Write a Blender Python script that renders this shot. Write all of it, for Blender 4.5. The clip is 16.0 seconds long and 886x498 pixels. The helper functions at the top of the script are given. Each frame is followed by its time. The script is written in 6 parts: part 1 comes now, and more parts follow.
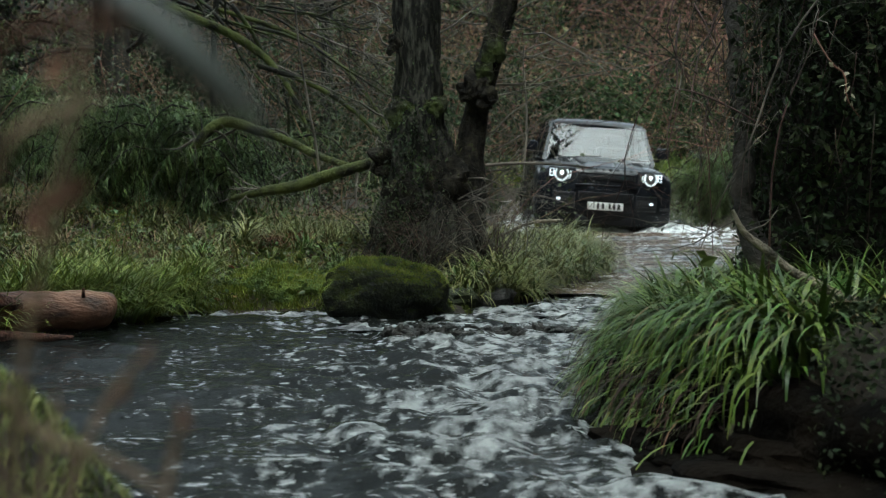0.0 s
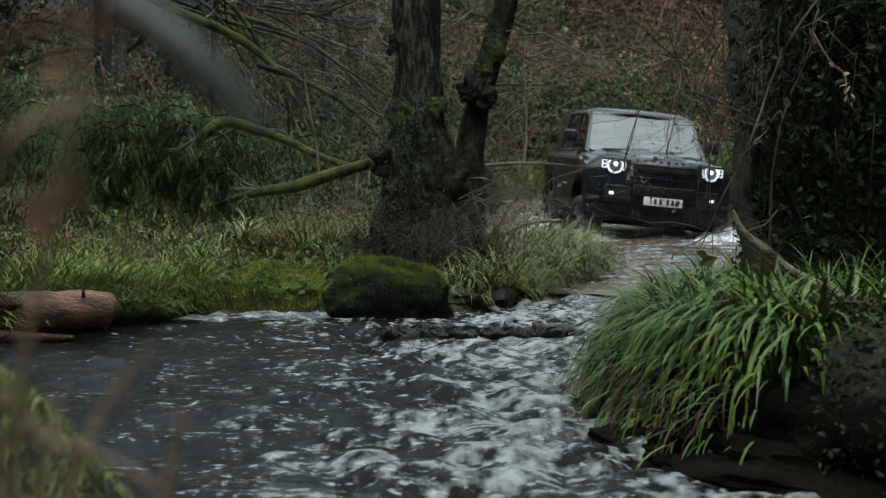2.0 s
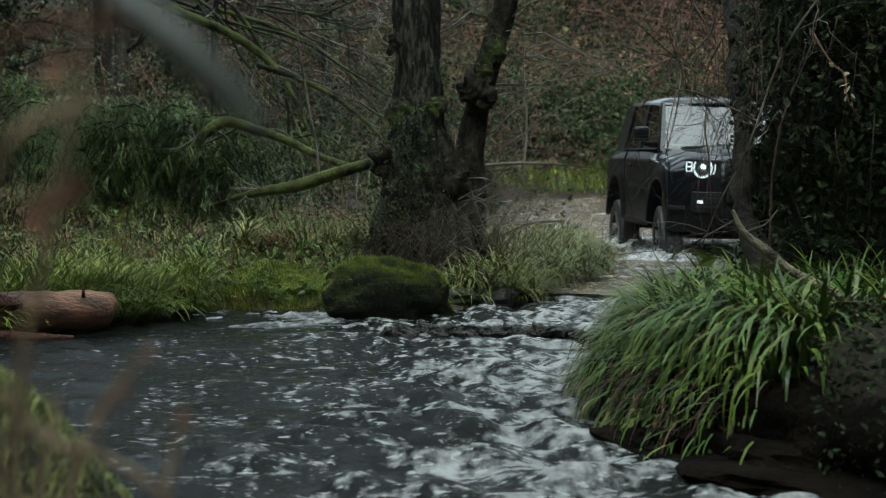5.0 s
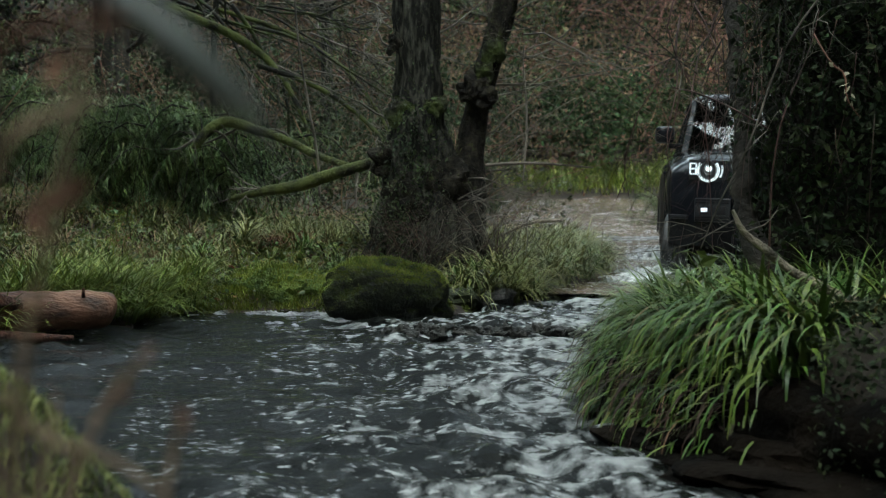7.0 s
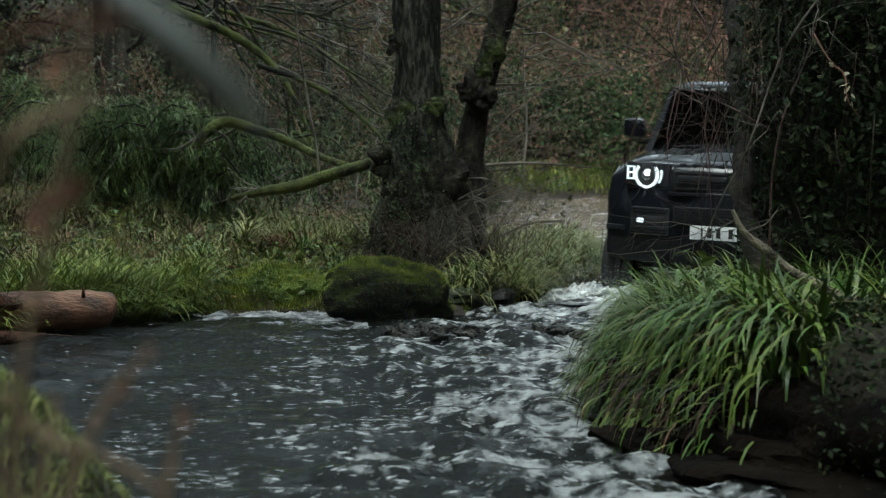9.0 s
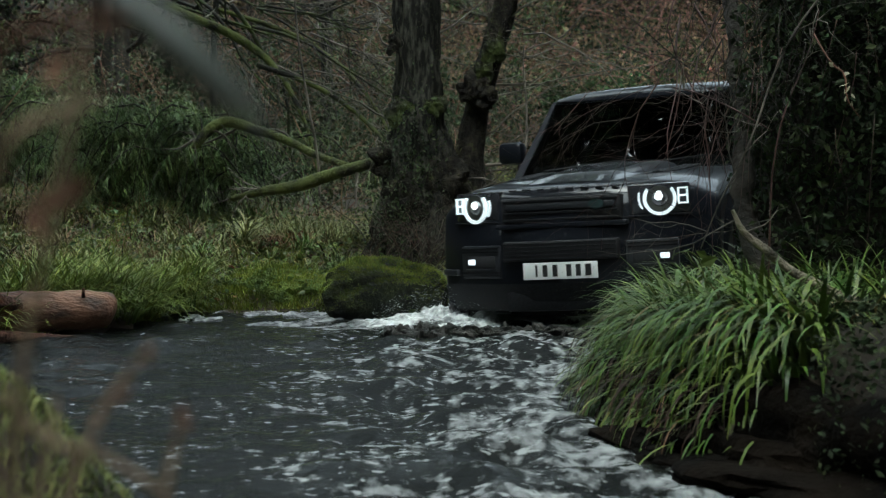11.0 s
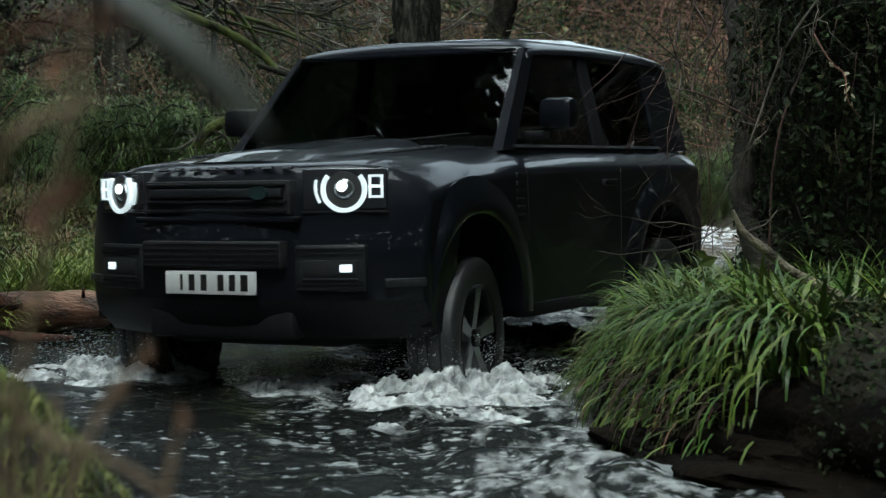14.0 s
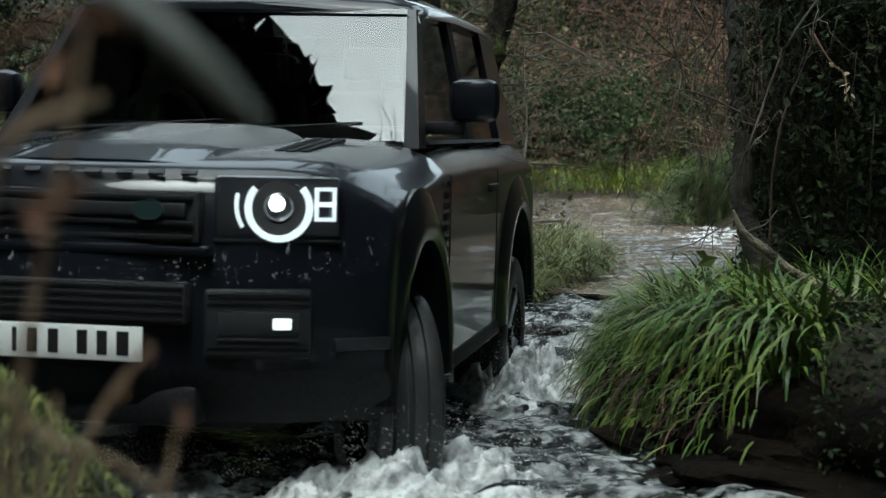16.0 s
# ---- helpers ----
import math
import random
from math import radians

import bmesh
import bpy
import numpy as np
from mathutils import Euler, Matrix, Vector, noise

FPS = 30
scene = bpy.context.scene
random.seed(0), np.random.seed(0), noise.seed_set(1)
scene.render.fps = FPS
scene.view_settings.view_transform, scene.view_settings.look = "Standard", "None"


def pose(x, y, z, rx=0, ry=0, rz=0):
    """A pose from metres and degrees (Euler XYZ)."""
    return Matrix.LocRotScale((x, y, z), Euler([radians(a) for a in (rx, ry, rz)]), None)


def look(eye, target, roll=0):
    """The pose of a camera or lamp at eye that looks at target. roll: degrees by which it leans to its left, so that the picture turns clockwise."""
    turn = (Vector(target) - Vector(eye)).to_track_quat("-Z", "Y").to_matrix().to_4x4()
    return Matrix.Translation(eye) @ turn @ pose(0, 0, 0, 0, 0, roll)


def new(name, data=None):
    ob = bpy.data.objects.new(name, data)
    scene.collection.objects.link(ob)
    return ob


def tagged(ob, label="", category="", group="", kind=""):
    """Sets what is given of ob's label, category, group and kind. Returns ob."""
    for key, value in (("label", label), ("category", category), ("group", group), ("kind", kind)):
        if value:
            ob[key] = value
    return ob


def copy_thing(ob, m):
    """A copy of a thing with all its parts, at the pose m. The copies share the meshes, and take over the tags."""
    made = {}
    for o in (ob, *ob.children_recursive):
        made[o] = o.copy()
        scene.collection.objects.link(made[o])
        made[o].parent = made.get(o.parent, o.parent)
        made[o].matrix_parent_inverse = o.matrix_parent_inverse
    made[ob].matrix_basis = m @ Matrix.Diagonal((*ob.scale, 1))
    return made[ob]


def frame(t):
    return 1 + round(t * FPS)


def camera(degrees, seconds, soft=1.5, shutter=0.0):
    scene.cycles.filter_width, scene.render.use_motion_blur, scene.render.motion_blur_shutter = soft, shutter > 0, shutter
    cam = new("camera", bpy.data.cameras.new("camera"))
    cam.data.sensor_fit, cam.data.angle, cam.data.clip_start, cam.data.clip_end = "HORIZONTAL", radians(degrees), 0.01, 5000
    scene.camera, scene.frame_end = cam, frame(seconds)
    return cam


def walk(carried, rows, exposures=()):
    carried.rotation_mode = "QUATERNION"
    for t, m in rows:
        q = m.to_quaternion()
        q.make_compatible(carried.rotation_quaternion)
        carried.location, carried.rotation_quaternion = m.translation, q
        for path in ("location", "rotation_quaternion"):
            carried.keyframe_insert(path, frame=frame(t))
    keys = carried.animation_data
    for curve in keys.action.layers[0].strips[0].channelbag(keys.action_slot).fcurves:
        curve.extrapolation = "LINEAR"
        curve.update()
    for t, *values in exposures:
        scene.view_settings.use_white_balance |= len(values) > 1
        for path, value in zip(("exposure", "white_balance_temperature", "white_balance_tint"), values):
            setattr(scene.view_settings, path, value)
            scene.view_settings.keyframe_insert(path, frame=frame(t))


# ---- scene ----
cam = camera(28.217, 16.0, soft=1.2, shutter=0.4)
cam.data.dof.use_dof = True
cam.data.dof.focus_distance = 10.5
cam.data.dof.aperture_fstop = 4.8
EYE = pose(0, 0, 1.135, 87.337, 0, 0)
walk(cam, [(0, EYE), (16.0, EYE)], exposures=[(0, 1.75, 5950, -6), (16.0, 1.75, 5950, -6)])

# ---- light: an overcast winter sky over a clearing ----
world = bpy.data.worlds.new("overcast_sky")
scene.world = world
world.use_nodes = True
wn = world.node_tree
sky = wn.nodes.new("ShaderNodeTexSky")
sky.sky_type, sky.sun_disc = "NISHITA", False
sky.sun_elevation, sky.sun_rotation = radians(68), radians(191)
sky.air_density, sky.dust_density, sky.ozone_density = 1.0, 4.0, 1.0
soft_sky = wn.nodes.new("ShaderNodeHueSaturation")
soft_sky.inputs["Saturation"].default_value = 0.30
wn.links.new(sky.outputs[0], soft_sky.inputs["Color"])
wn.links.new(soft_sky.outputs[0], wn.nodes["Background"].inputs["Color"])
wn.nodes["Background"].inputs["Strength"].default_value = 0.15
sun = new("sun", bpy.data.lights.new("sun", "SUN"))
sun.data.energy, sun.data.angle, sun.data.color = 0.75, radians(120), (1.0, 0.97, 0.92)
sun.matrix_world = look((-1, -5, 13), (0, 0, 0))

# car path: seconds, place of the front axle's foot, heading, pitch, roll
CAR_PATH = [
    (0.0, 2.298, 26.472, -0.021, -89.33, 0.96, -3.82),
    (0.5, 2.391, 25.910, -0.085, -88.56, 1.69, -5.18),
    (1.0, 2.519, 25.347, -0.025, -86.71, 1.73, -6.52),
    (1.5, 2.608, 24.796, -0.065, -86.41, 1.17, -5.95),
    (2.0, 2.767, 24.219, 0.074, -84.87, 0.46, -5.18),
    (2.5, 2.967, 23.603, -0.021, -83.41, 0.83, -8.83),
    (3.0, 3.159, 22.950, 0.079, -82.14, 1.43, -5.39),
    (3.5, 3.290, 22.276, 0.027, -82.10, 1.60, -4.06),
    (4.0, 3.384, 21.577, 0.105, -82.49, 0.86, -1.51),
    (6.5, 3.290, 17.675, 0.030, -92.87, 0.03, -1.64),
    (7.0, 3.148, 17.028, 0.035, -95.67, -0.98, -1.69),
    (7.5, 2.986, 16.414, -0.019, -97.28, -0.29, -0.23),
    (8.0, 2.807, 15.845, -0.026, -100.80, 1.09, 0.11),
    (8.5, 2.635, 15.317, -0.016, -103.05, 1.42, -0.63),
    (9.0, 2.428, 14.828, 0.016, -105.08, 0.69, -2.73),
    (9.2, 2.331, 14.632, -0.053, -106.52, 3.03, -1.22),
    (11.3, 0.984, 11.971, -0.128, -115.15, 0.75, 3.57),
    (11.5, 0.842, 11.725, -0.065, -115.62, -1.15, 1.84),
    (12.0, 0.428, 11.132, 0.012, -118.02, -3.00, 4.11),
    (12.5, 0.022, 10.610, -0.017, -120.82, -2.56, 3.91),
    (13.0, -0.240, 10.148, 0.107, -120.04, -5.75, 4.75),
    (13.5, -0.454, 9.701, 0.063, -119.81, -3.80, 2.58),
    (14.0, -0.654, 9.188, -0.012, -117.89, 0.29, 0.92),
    (14.5, -0.929, 8.597, -0.003, -115.79, 1.60, -1.65),
    (15.0, -1.122, 7.900, 0.001, -113.36, 2.18, -3.36),
    (15.5, -1.151, 7.203, 0.013, -106.78, 2.29, -4.06),
    (16.0, -1.053, 6.507, 0.001, -99.86, 1.14, -1.55),
]

# ---- materials ----
def mat(name, c1, c2=None, rough=0.7, metal=0.0, scale=6.0, detail=6.0, bump=0.0, bump_scale=None,
        island=0.0, c3=None, coat=0.0, spec=0.5, thresh=(0.35, 0.65), stretch=None, trans=0.0):
    m = bpy.data.materials.new(name)
    m.use_nodes = True
    nt = m.node_tree
    b = nt.nodes["Principled BSDF"]
    b.inputs["Roughness"].default_value = rough
    b.inputs["Metallic"].default_value = metal
    b.inputs["Coat Weight"].default_value = coat
    b.inputs["Specular IOR Level"].default_value = spec
    tc = nt.nodes.new("ShaderNodeTexCoord")
    place = tc.outputs["Object"]
    if stretch:
        mp = nt.nodes.new("ShaderNodeMapping")
        mp.inputs["Scale"].default_value = stretch
        nt.links.new(place, mp.inputs["Vector"])
        place = mp.outputs[0]
    col = None
    if c2 is None:
        b.inputs["Base Color"].default_value = (*c1, 1)
    else:
        n = nt.nodes.new("ShaderNodeTexNoise")
        n.inputs["Scale"].default_value, n.inputs["Detail"].default_value = scale, detail
        nt.links.new(place, n.inputs["Vector"])
        r = nt.nodes.new("ShaderNodeValToRGB")
        e = r.color_ramp.elements
        e[0].position, e[0].color = thresh[0], (*c1, 1)
        e[1].position, e[1].color = thresh[1], (*c2, 1)
        if c3:
            k = e.new(0.82)
            k.color = (*c3, 1)
        nt.links.new(n.outputs["Fac"], r.inputs["Fac"])
        col = r.outputs["Color"]
        if island:
            g = nt.nodes.new("ShaderNodeNewGeometry")
            h = nt.nodes.new("ShaderNodeHueSaturation")
            mr = nt.nodes.new("ShaderNodeMapRange")
            mr.inputs["To Min"].default_value, mr.inputs["To Max"].default_value = 1 - island, 1 + island
            nt.links.new(g.outputs["Random Per Island"], mr.inputs["Value"])
            nt.links.new(mr.outputs[0], h.inputs["Value"])
            mh = nt.nodes.new("ShaderNodeMapRange")
            mh.inputs["To Min"].default_value, mh.inputs["To Max"].default_value = 0.5 - island * 0.09, 0.5 + island * 0.05
            w = nt.nodes.new("ShaderNodeTexWhiteNoise")
            w.noise_dimensions = "1D"
            nt.links.new(g.outputs["Random Per Island"], w.inputs["W"])
            nt.links.new(w.outputs["Value"], mh.inputs["Value"])
            nt.links.new(mh.outputs[0], h.inputs["Hue"])
            nt.links.new(col, h.inputs["Color"])
            col = h.outputs["Color"]
        nt.links.new(col, b.inputs["Base Color"])
    if bump:
        n2 = nt.nodes.new("ShaderNodeTexNoise")
        n2.inputs["Scale"].default_value, n2.inputs["Detail"].default_value = bump_scale or scale * 4, 8
        nt.links.new(place, n2.inputs["Vector"])
        bp = nt.nodes.new("ShaderNodeBump")
        bp.inputs["Strength"].default_value, bp.inputs["Distance"].default_value = bump, 0.02
        nt.links.new(n2.outputs["Fac"], bp.inputs["Height"])
        nt.links.new(bp.outputs[0], b.inputs["Normal"])
    if trans:
        b.inputs["Transmission Weight"].default_value = trans
    return m


def glow(name, color, strength):
    m = mat(name, color, rough=0.3)
    b = m.node_tree.nodes["Principled BSDF"]
    b.inputs["Emission Color"].default_value = (*color, 1)
    b.inputs["Emission Strength"].default_value = strength
    return m


EARTH = mat("wet_earth", (0.011, 0.008, 0.005), (0.034, 0.023, 0.013), 0.9, scale=2.5, bump=0.8, bump_scale=18, c3=(0.05, 0.075, 0.02))
# Near-black base: the shade under the bank's overhang put into the colour.
SHADE_PEAT = mat("shade_black_peat", (0.003, 0.0025, 0.002), (0.010, 0.007, 0.0045), 0.95, spec=0.1, scale=5, bump=1.0, bump_scale=30)
DEAD_SEDGE = mat("rotting_sedge", (0.014, 0.009, 0.005), (0.055, 0.033, 0.014), 0.8, scale=4, island=0.5)
MOSS = mat("moss", (0.030, 0.052, 0.010), (0.115, 0.155, 0.024), 0.95, scale=7, bump=1.0, bump_scale=60, c3=(0.15, 0.18, 0.036))
MOSS_FUZZ = mat("moss_fuzz", (0.075, 0.112, 0.017), (0.24, 0.285, 0.048), 0.9, scale=5, island=0.4)
# Moss a little brighter than moss_fuzz: light from above put into its colour.
BOULDER_MOSS = mat("top_lit_moss", (0.085, 0.125, 0.017), (0.25, 0.30, 0.048), 0.9, scale=6, island=0.5)
# Stone near black: the shade on the boulder's front put into its colour.
BOULDER = mat("shaded_mossy_stone", (0.006, 0.007, 0.005), (0.024, 0.030, 0.009), 0.9, scale=5, bump=1.0, bump_scale=40)
MOSS_LIMB = mat("moss_coated_limb", (0.014, 0.013, 0.009), (0.075, 0.09, 0.020), 0.95, scale=5, bump=1.0, bump_scale=40, thresh=(0.36, 0.56))
ROCK = mat("wet_stone", (0.008, 0.008, 0.007), (0.035, 0.033, 0.028), 0.45, scale=9, bump=1.0, spec=0.25)
BARK = mat("mossy_bark", (0.008, 0.0075, 0.006), (0.060, 0.058, 0.045), 0.85, scale=26, bump=1.0, bump_scale=50, thresh=(0.46, 0.64), stretch=(1, 1, 0.28), spec=0.2, c3=(0.10, 0.10, 0.08))
ALDER_DARK = mat("dark_mossy_bark", (0.007, 0.006, 0.005), (0.026, 0.022, 0.015), 0.9, spec=0.2, scale=14, bump=1.0, bump_scale=40, thresh=(0.40, 0.62), c3=(0.05, 0.07, 0.014))
BARK_DARK = mat("dark_ivy_bark", (0.009, 0.008, 0.006), (0.032, 0.026, 0.018), 0.9, scale=8, bump=1.0, bump_scale=30)
MOSSY_BRANCH = mat("mossy_branch", (0.016, 0.015, 0.011), (0.065, 0.085, 0.016), 0.9, scale=4, bump=1.0, bump_scale=26, thresh=(0.44, 0.68))
TWIG_BROWN = mat("brown_twigs", (0.075, 0.047, 0.029), (0.25, 0.15, 0.086), 0.8, scale=3, island=0.5)
TWIG_DARK = mat("dark_red_twigs", (0.028, 0.017, 0.012), (0.085, 0.052, 0.036), 0.8, scale=3, island=0.5)
TWIG_GREY = mat("grey_twigs", (0.05, 0.045, 0.036), (0.17, 0.155, 0.12), 0.8, scale=4, island=0.4)
DEADWOOD = mat("bare_deadwood", (0.05, 0.040, 0.028), (0.27, 0.23, 0.17), 0.75, scale=14, bump=1.0, thresh=(0.38, 0.58))
RUSSET = mat("dead_bracken", (0.075, 0.032, 0.014), (0.20, 0.10, 0.042), 0.85, scale=3, island=0.5)
DEAD_LEAF = mat("curled_dead_leaf", (0.06, 0.024, 0.012), (0.15, 0.07, 0.035), 0.8, scale=40)
GRASS = mat("sedge_blades", (0.042, 0.092, 0.013), (0.130, 0.208, 0.030), 0.45, scale=4, island=0.45, c3=(0.22, 0.20, 0.06))
GRASS_BANK = mat("bank_grass_blades", (0.085, 0.135, 0.022), (0.25, 0.31, 0.056), 0.5, scale=3, island=0.5, c3=(0.28, 0.24, 0.09))
SEDGE = mat("hanging_sedge", (0.040, 0.086, 0.013), (0.136, 0.206, 0.034), 0.45, scale=3, island=0.5, c3=(0.20, 0.12, 0.04))
GRASS_PALE = mat("pale_grass", (0.09, 0.12, 0.03), (0.22, 0.23, 0.07), 0.5, scale=3, island=0.45, c3=(0.34, 0.27, 0.12))
NEAR_TURF = mat("pale_near_turf", (0.065, 0.090, 0.022), (0.17, 0.185, 0.055), 0.8, scale=7, island=0.4)
GRASS_DRY = mat("dry_grass", (0.16, 0.11, 0.05), (0.34, 0.25, 0.12), 0.7, scale=4, island=0.5)
LIMB_MOSS = mat("limb_moss", (0.026, 0.036, 0.010), (0.085, 0.105, 0.024), 0.9, scale=5, island=0.4)
LEAF = mat("ivy_leaves", (0.012, 0.022, 0.009), (0.042, 0.062, 0.022), 0.7, scale=4, island=0.5, spec=0.25)
LEAF_MID = mat("scrub_leaves", (0.022, 0.036, 0.012), (0.065, 0.085, 0.028), 0.6, scale=2, island=0.5)
LEAF_LIGHT = mat("bank_leaves", (0.04, 0.08, 0.015), (0.10, 0.15, 0.03), 0.5, scale=4, island=0.5)
BEECH = mat("withered_scrub", (0.065, 0.042, 0.025), (0.19, 0.12, 0.07), 0.85, scale=2, island=0.5)
SPRUCE = mat("spruce_needles", (0.042, 0.088, 0.020), (0.125, 0.19, 0.044), 0.6, scale=3, island=0.5)
LOGWOOD = mat("peeled_log", (0.022, 0.012, 0.008), (0.19, 0.090, 0.052), 0.65, scale=9, thresh=(0.36, 0.58), stretch=(0.35, 1, 1), bump=1.0, c3=(0.23, 0.15, 0.09))
ROTTEN = mat("rotten_wood", (0.03, 0.012, 0.008), (0.12, 0.05, 0.03), 0.85, scale=20, bump=1.0)
BROKEN_FOAM = mat("broken_foam", (0.012, 0.013, 0.013), (0.46, 0.475, 0.48), 0.35, scale=11, detail=10, bump=1.0, bump_scale=40, thresh=(0.42, 0.66))
FOAM = mat("white_foam", (0.18, 0.19, 0.195), (0.74, 0.76, 0.76), 0.7, scale=16, detail=10, bump=0.5, bump_scale=70, thresh=(0.33, 0.58))
PAINT = mat("black_car_paint", (0.006, 0.0072, 0.011), rough=0.35, coat=0.7, spec=0.15)
PAINT.node_tree.nodes["Principled BSDF"].inputs["Coat Roughness"].default_value = 0.03
TRIM = mat("black_plastic", (0.007, 0.0075, 0.009), (0.014, 0.0145, 0.017), 0.6, scale=60, bump=0.15, spec=0.2)
GREY_TRIM = mat("satin_grey_trim", (0.014, 0.015, 0.018), (0.022, 0.024, 0.028), 0.4, scale=30)
INTERIOR = mat("dark_cabin_cloth", (0.008, 0.008, 0.010), (0.014, 0.014, 0.016), 0.8, scale=20)
RUBBER = mat("wet_tyre_rubber", (0.016, 0.016, 0.017), (0.03, 0.03, 0.031), 0.45, scale=12, bump=0.2)
RIM = mat("gloss_black_rim", (0.02, 0.02, 0.022), rough=0.25, metal=0.6)
SILVER = mat("bright_spoke_face", (0.35, 0.36, 0.38), rough=0.3, metal=0.9)
LETTER = mat("silver_letter", (0.07, 0.073, 0.08), rough=0.8, spec=0.1)
PLATE = mat("white_reflective_plate", (0.78, 0.79, 0.78), (0.84, 0.85, 0.84), 0.4, scale=5)
PLATE_INK = mat("black_plate_ink", (0.01, 0.01, 0.01), rough=0.5)
BADGE = mat("green_badge", (0.03, 0.055, 0.055), rough=0.3, metal=0.3)
LENS = mat("dark_lamp_lens", (0.03, 0.03, 0.035), rough=0.08, coat=1.0)
CHROME = mat("lamp_reflector", (0.45, 0.46, 0.48), rough=0.3, metal=1.0)
LAMP_RING = glow("lamp_ring_glow", (0.92, 0.96, 1.0), 0.2)
LAMP_CORE = glow("lamp_core_glow", (0.95, 0.98, 1.0), 1.2)
FOG_GLOW = glow("fog_lamp_glow", (0.88, 0.92, 1.0), 0.35)
GLASS = mat("tinted_car_glass", (0.25, 0.28, 0.28), rough=0.0, trans=1.0)
GLASS.node_tree.nodes["Principled BSDF"].inputs["IOR"].default_value = 1.72


def water_material(name, deep, foam_at):
    m = bpy.data.materials.new(name)
    m.use_nodes = True
    nt = m.node_tree
    b = nt.nodes["Principled BSDF"]
    b.inputs["Specular IOR Level"].default_value = 0.07
    tc = nt.nodes.new("ShaderNodeTexCoord")
    mp = nt.nodes.new("ShaderNodeMapping")
    mp.inputs["Scale"].default_value = (1.0, 0.8, 1.0)
    nt.links.new(tc.outputs["Object"], mp.inputs["Vector"])
    big = nt.nodes.new("ShaderNodeTexNoise")
    big.inputs["Scale"].default_value, big.inputs["Detail"].default_value = 2.4, 4
    fine = nt.nodes.new("ShaderNodeTexNoise")
    fine.inputs["Scale"].default_value, fine.inputs["Detail"].default_value, fine.inputs["Distortion"].default_value = 13.0, 12, 0.0
    nt.links.new(mp.outputs[0], big.inputs["Vector"])
    nt.links.new(mp.outputs[0], fine.inputs["Vector"])
    # less foam towards the quiet pool by the log
    sep = nt.nodes.new("ShaderNodeSeparateXYZ")
    nt.links.new(tc.outputs["Object"], sep.inputs[0])
    quiet = nt.nodes.new("ShaderNodeMapRange")
    quiet.inputs["From Min"].default_value, quiet.inputs["From Max"].default_value = -2.2, 0.6
    quiet.inputs["To Min"].default_value, quiet.inputs["To Max"].default_value = -0.20, 0.05
    nt.links.new(sep.outputs["X"], quiet.inputs["Value"])
    a1 = nt.nodes.new("ShaderNodeMath")
    a1.operation = "MULTIPLY_ADD"
    a1.inputs[1].default_value = 0.62
    nt.links.new(big.outputs["Fac"], a1.inputs[0])
    nt.links.new(quiet.outputs[0], a1.inputs[2])
    a2 = nt.nodes.new("ShaderNodeMath")
    a2.operation = "MULTIPLY_ADD"
    a2.inputs[1].default_value = 0.75
    nt.links.new(fine.outputs["Fac"], a2.inputs[0])
    nt.links.new(a1.outputs[0], a2.inputs[2])
    # small flecks of froth drawn out across the current
    mf = nt.nodes.new("ShaderNodeMapping")
    mf.inputs["Scale"].default_value = (0.55, 1.0, 1.0)
    nt.links.new(tc.outputs["Object"], mf.inputs["Vector"])
    fleck = nt.nodes.new("ShaderNodeTexNoise")
    fleck.inputs["Scale"].default_value, fleck.inputs["Detail"].default_value, fleck.inputs["Distortion"].default_value = 30.0, 8, 0.15
    nt.links.new(mf.outputs[0], fleck.inputs["Vector"])
    peak = nt.nodes.new("ShaderNodeMapRange")
    peak.inputs["From Min"].default_value, peak.inputs["From Max"].default_value = 0.58, 0.74
    peak.inputs["To Min"].default_value, peak.inputs["To Max"].default_value = 0.0, 0.34
    nt.links.new(fleck.outputs["Fac"], peak.inputs["Value"])
    a3 = nt.nodes.new("ShaderNodeMath")
    nt.links.new(a2.outputs[0], a3.inputs[0])
    nt.links.new(peak.outputs[0], a3.inputs[1])
    a2 = a3
    ramp = nt.nodes.new("ShaderNodeValToRGB")
    e = ramp.color_ramp.elements
    e[0].position, e[0].color = foam_at, (0, 0, 0, 1)
    e[1].position, e[1].color = foam_at + 0.24, (1, 1, 1, 1)
    nt.links.new(a2.outputs[0], ramp.inputs["Fac"])
    mix = nt.nodes.new("ShaderNodeMixRGB")
    mix.inputs[1].default_value, mix.inputs[2].default_value = (*deep, 1), (0.42, 0.435, 0.44, 1)
    nt.links.new(ramp.outputs[0], mix.inputs[0])
    nt.links.new(mix.outputs[0], b.inputs["Base Color"])
    rr = nt.nodes.new("ShaderNodeMapRange")
    rr.inputs["To Min"].default_value, rr.inputs["To Max"].default_value = 0.07, 0.6
    nt.links.new(ramp.outputs[0], rr.inputs["Value"])
    nt.links.new(rr.outputs[0], b.inputs["Roughness"])
    n2 = nt.nodes.new("ShaderNodeTexNoise")
    n2.inputs["Scale"].default_value, n2.inputs["Detail"].default_value = 20, 7
    nt.links.new(mp.outputs[0], n2.inputs["Vector"])
    bp = nt.nodes.new("ShaderNodeBump")
    bp.inputs["Strength"].default_value, bp.inputs["Distance"].default_value = 0.8, 0.03
    nt.links.new(n2.outputs["Fac"], bp.inputs["Height"])
    nt.links.new(bp.outputs[0], b.inputs["Normal"])
    return m


WATER = water_material("stream_water", (0.008, 0.009, 0.008), 0.66)
WATER_FAR = water_material("ford_water", (0.16, 0.112, 0.08), 0.78)


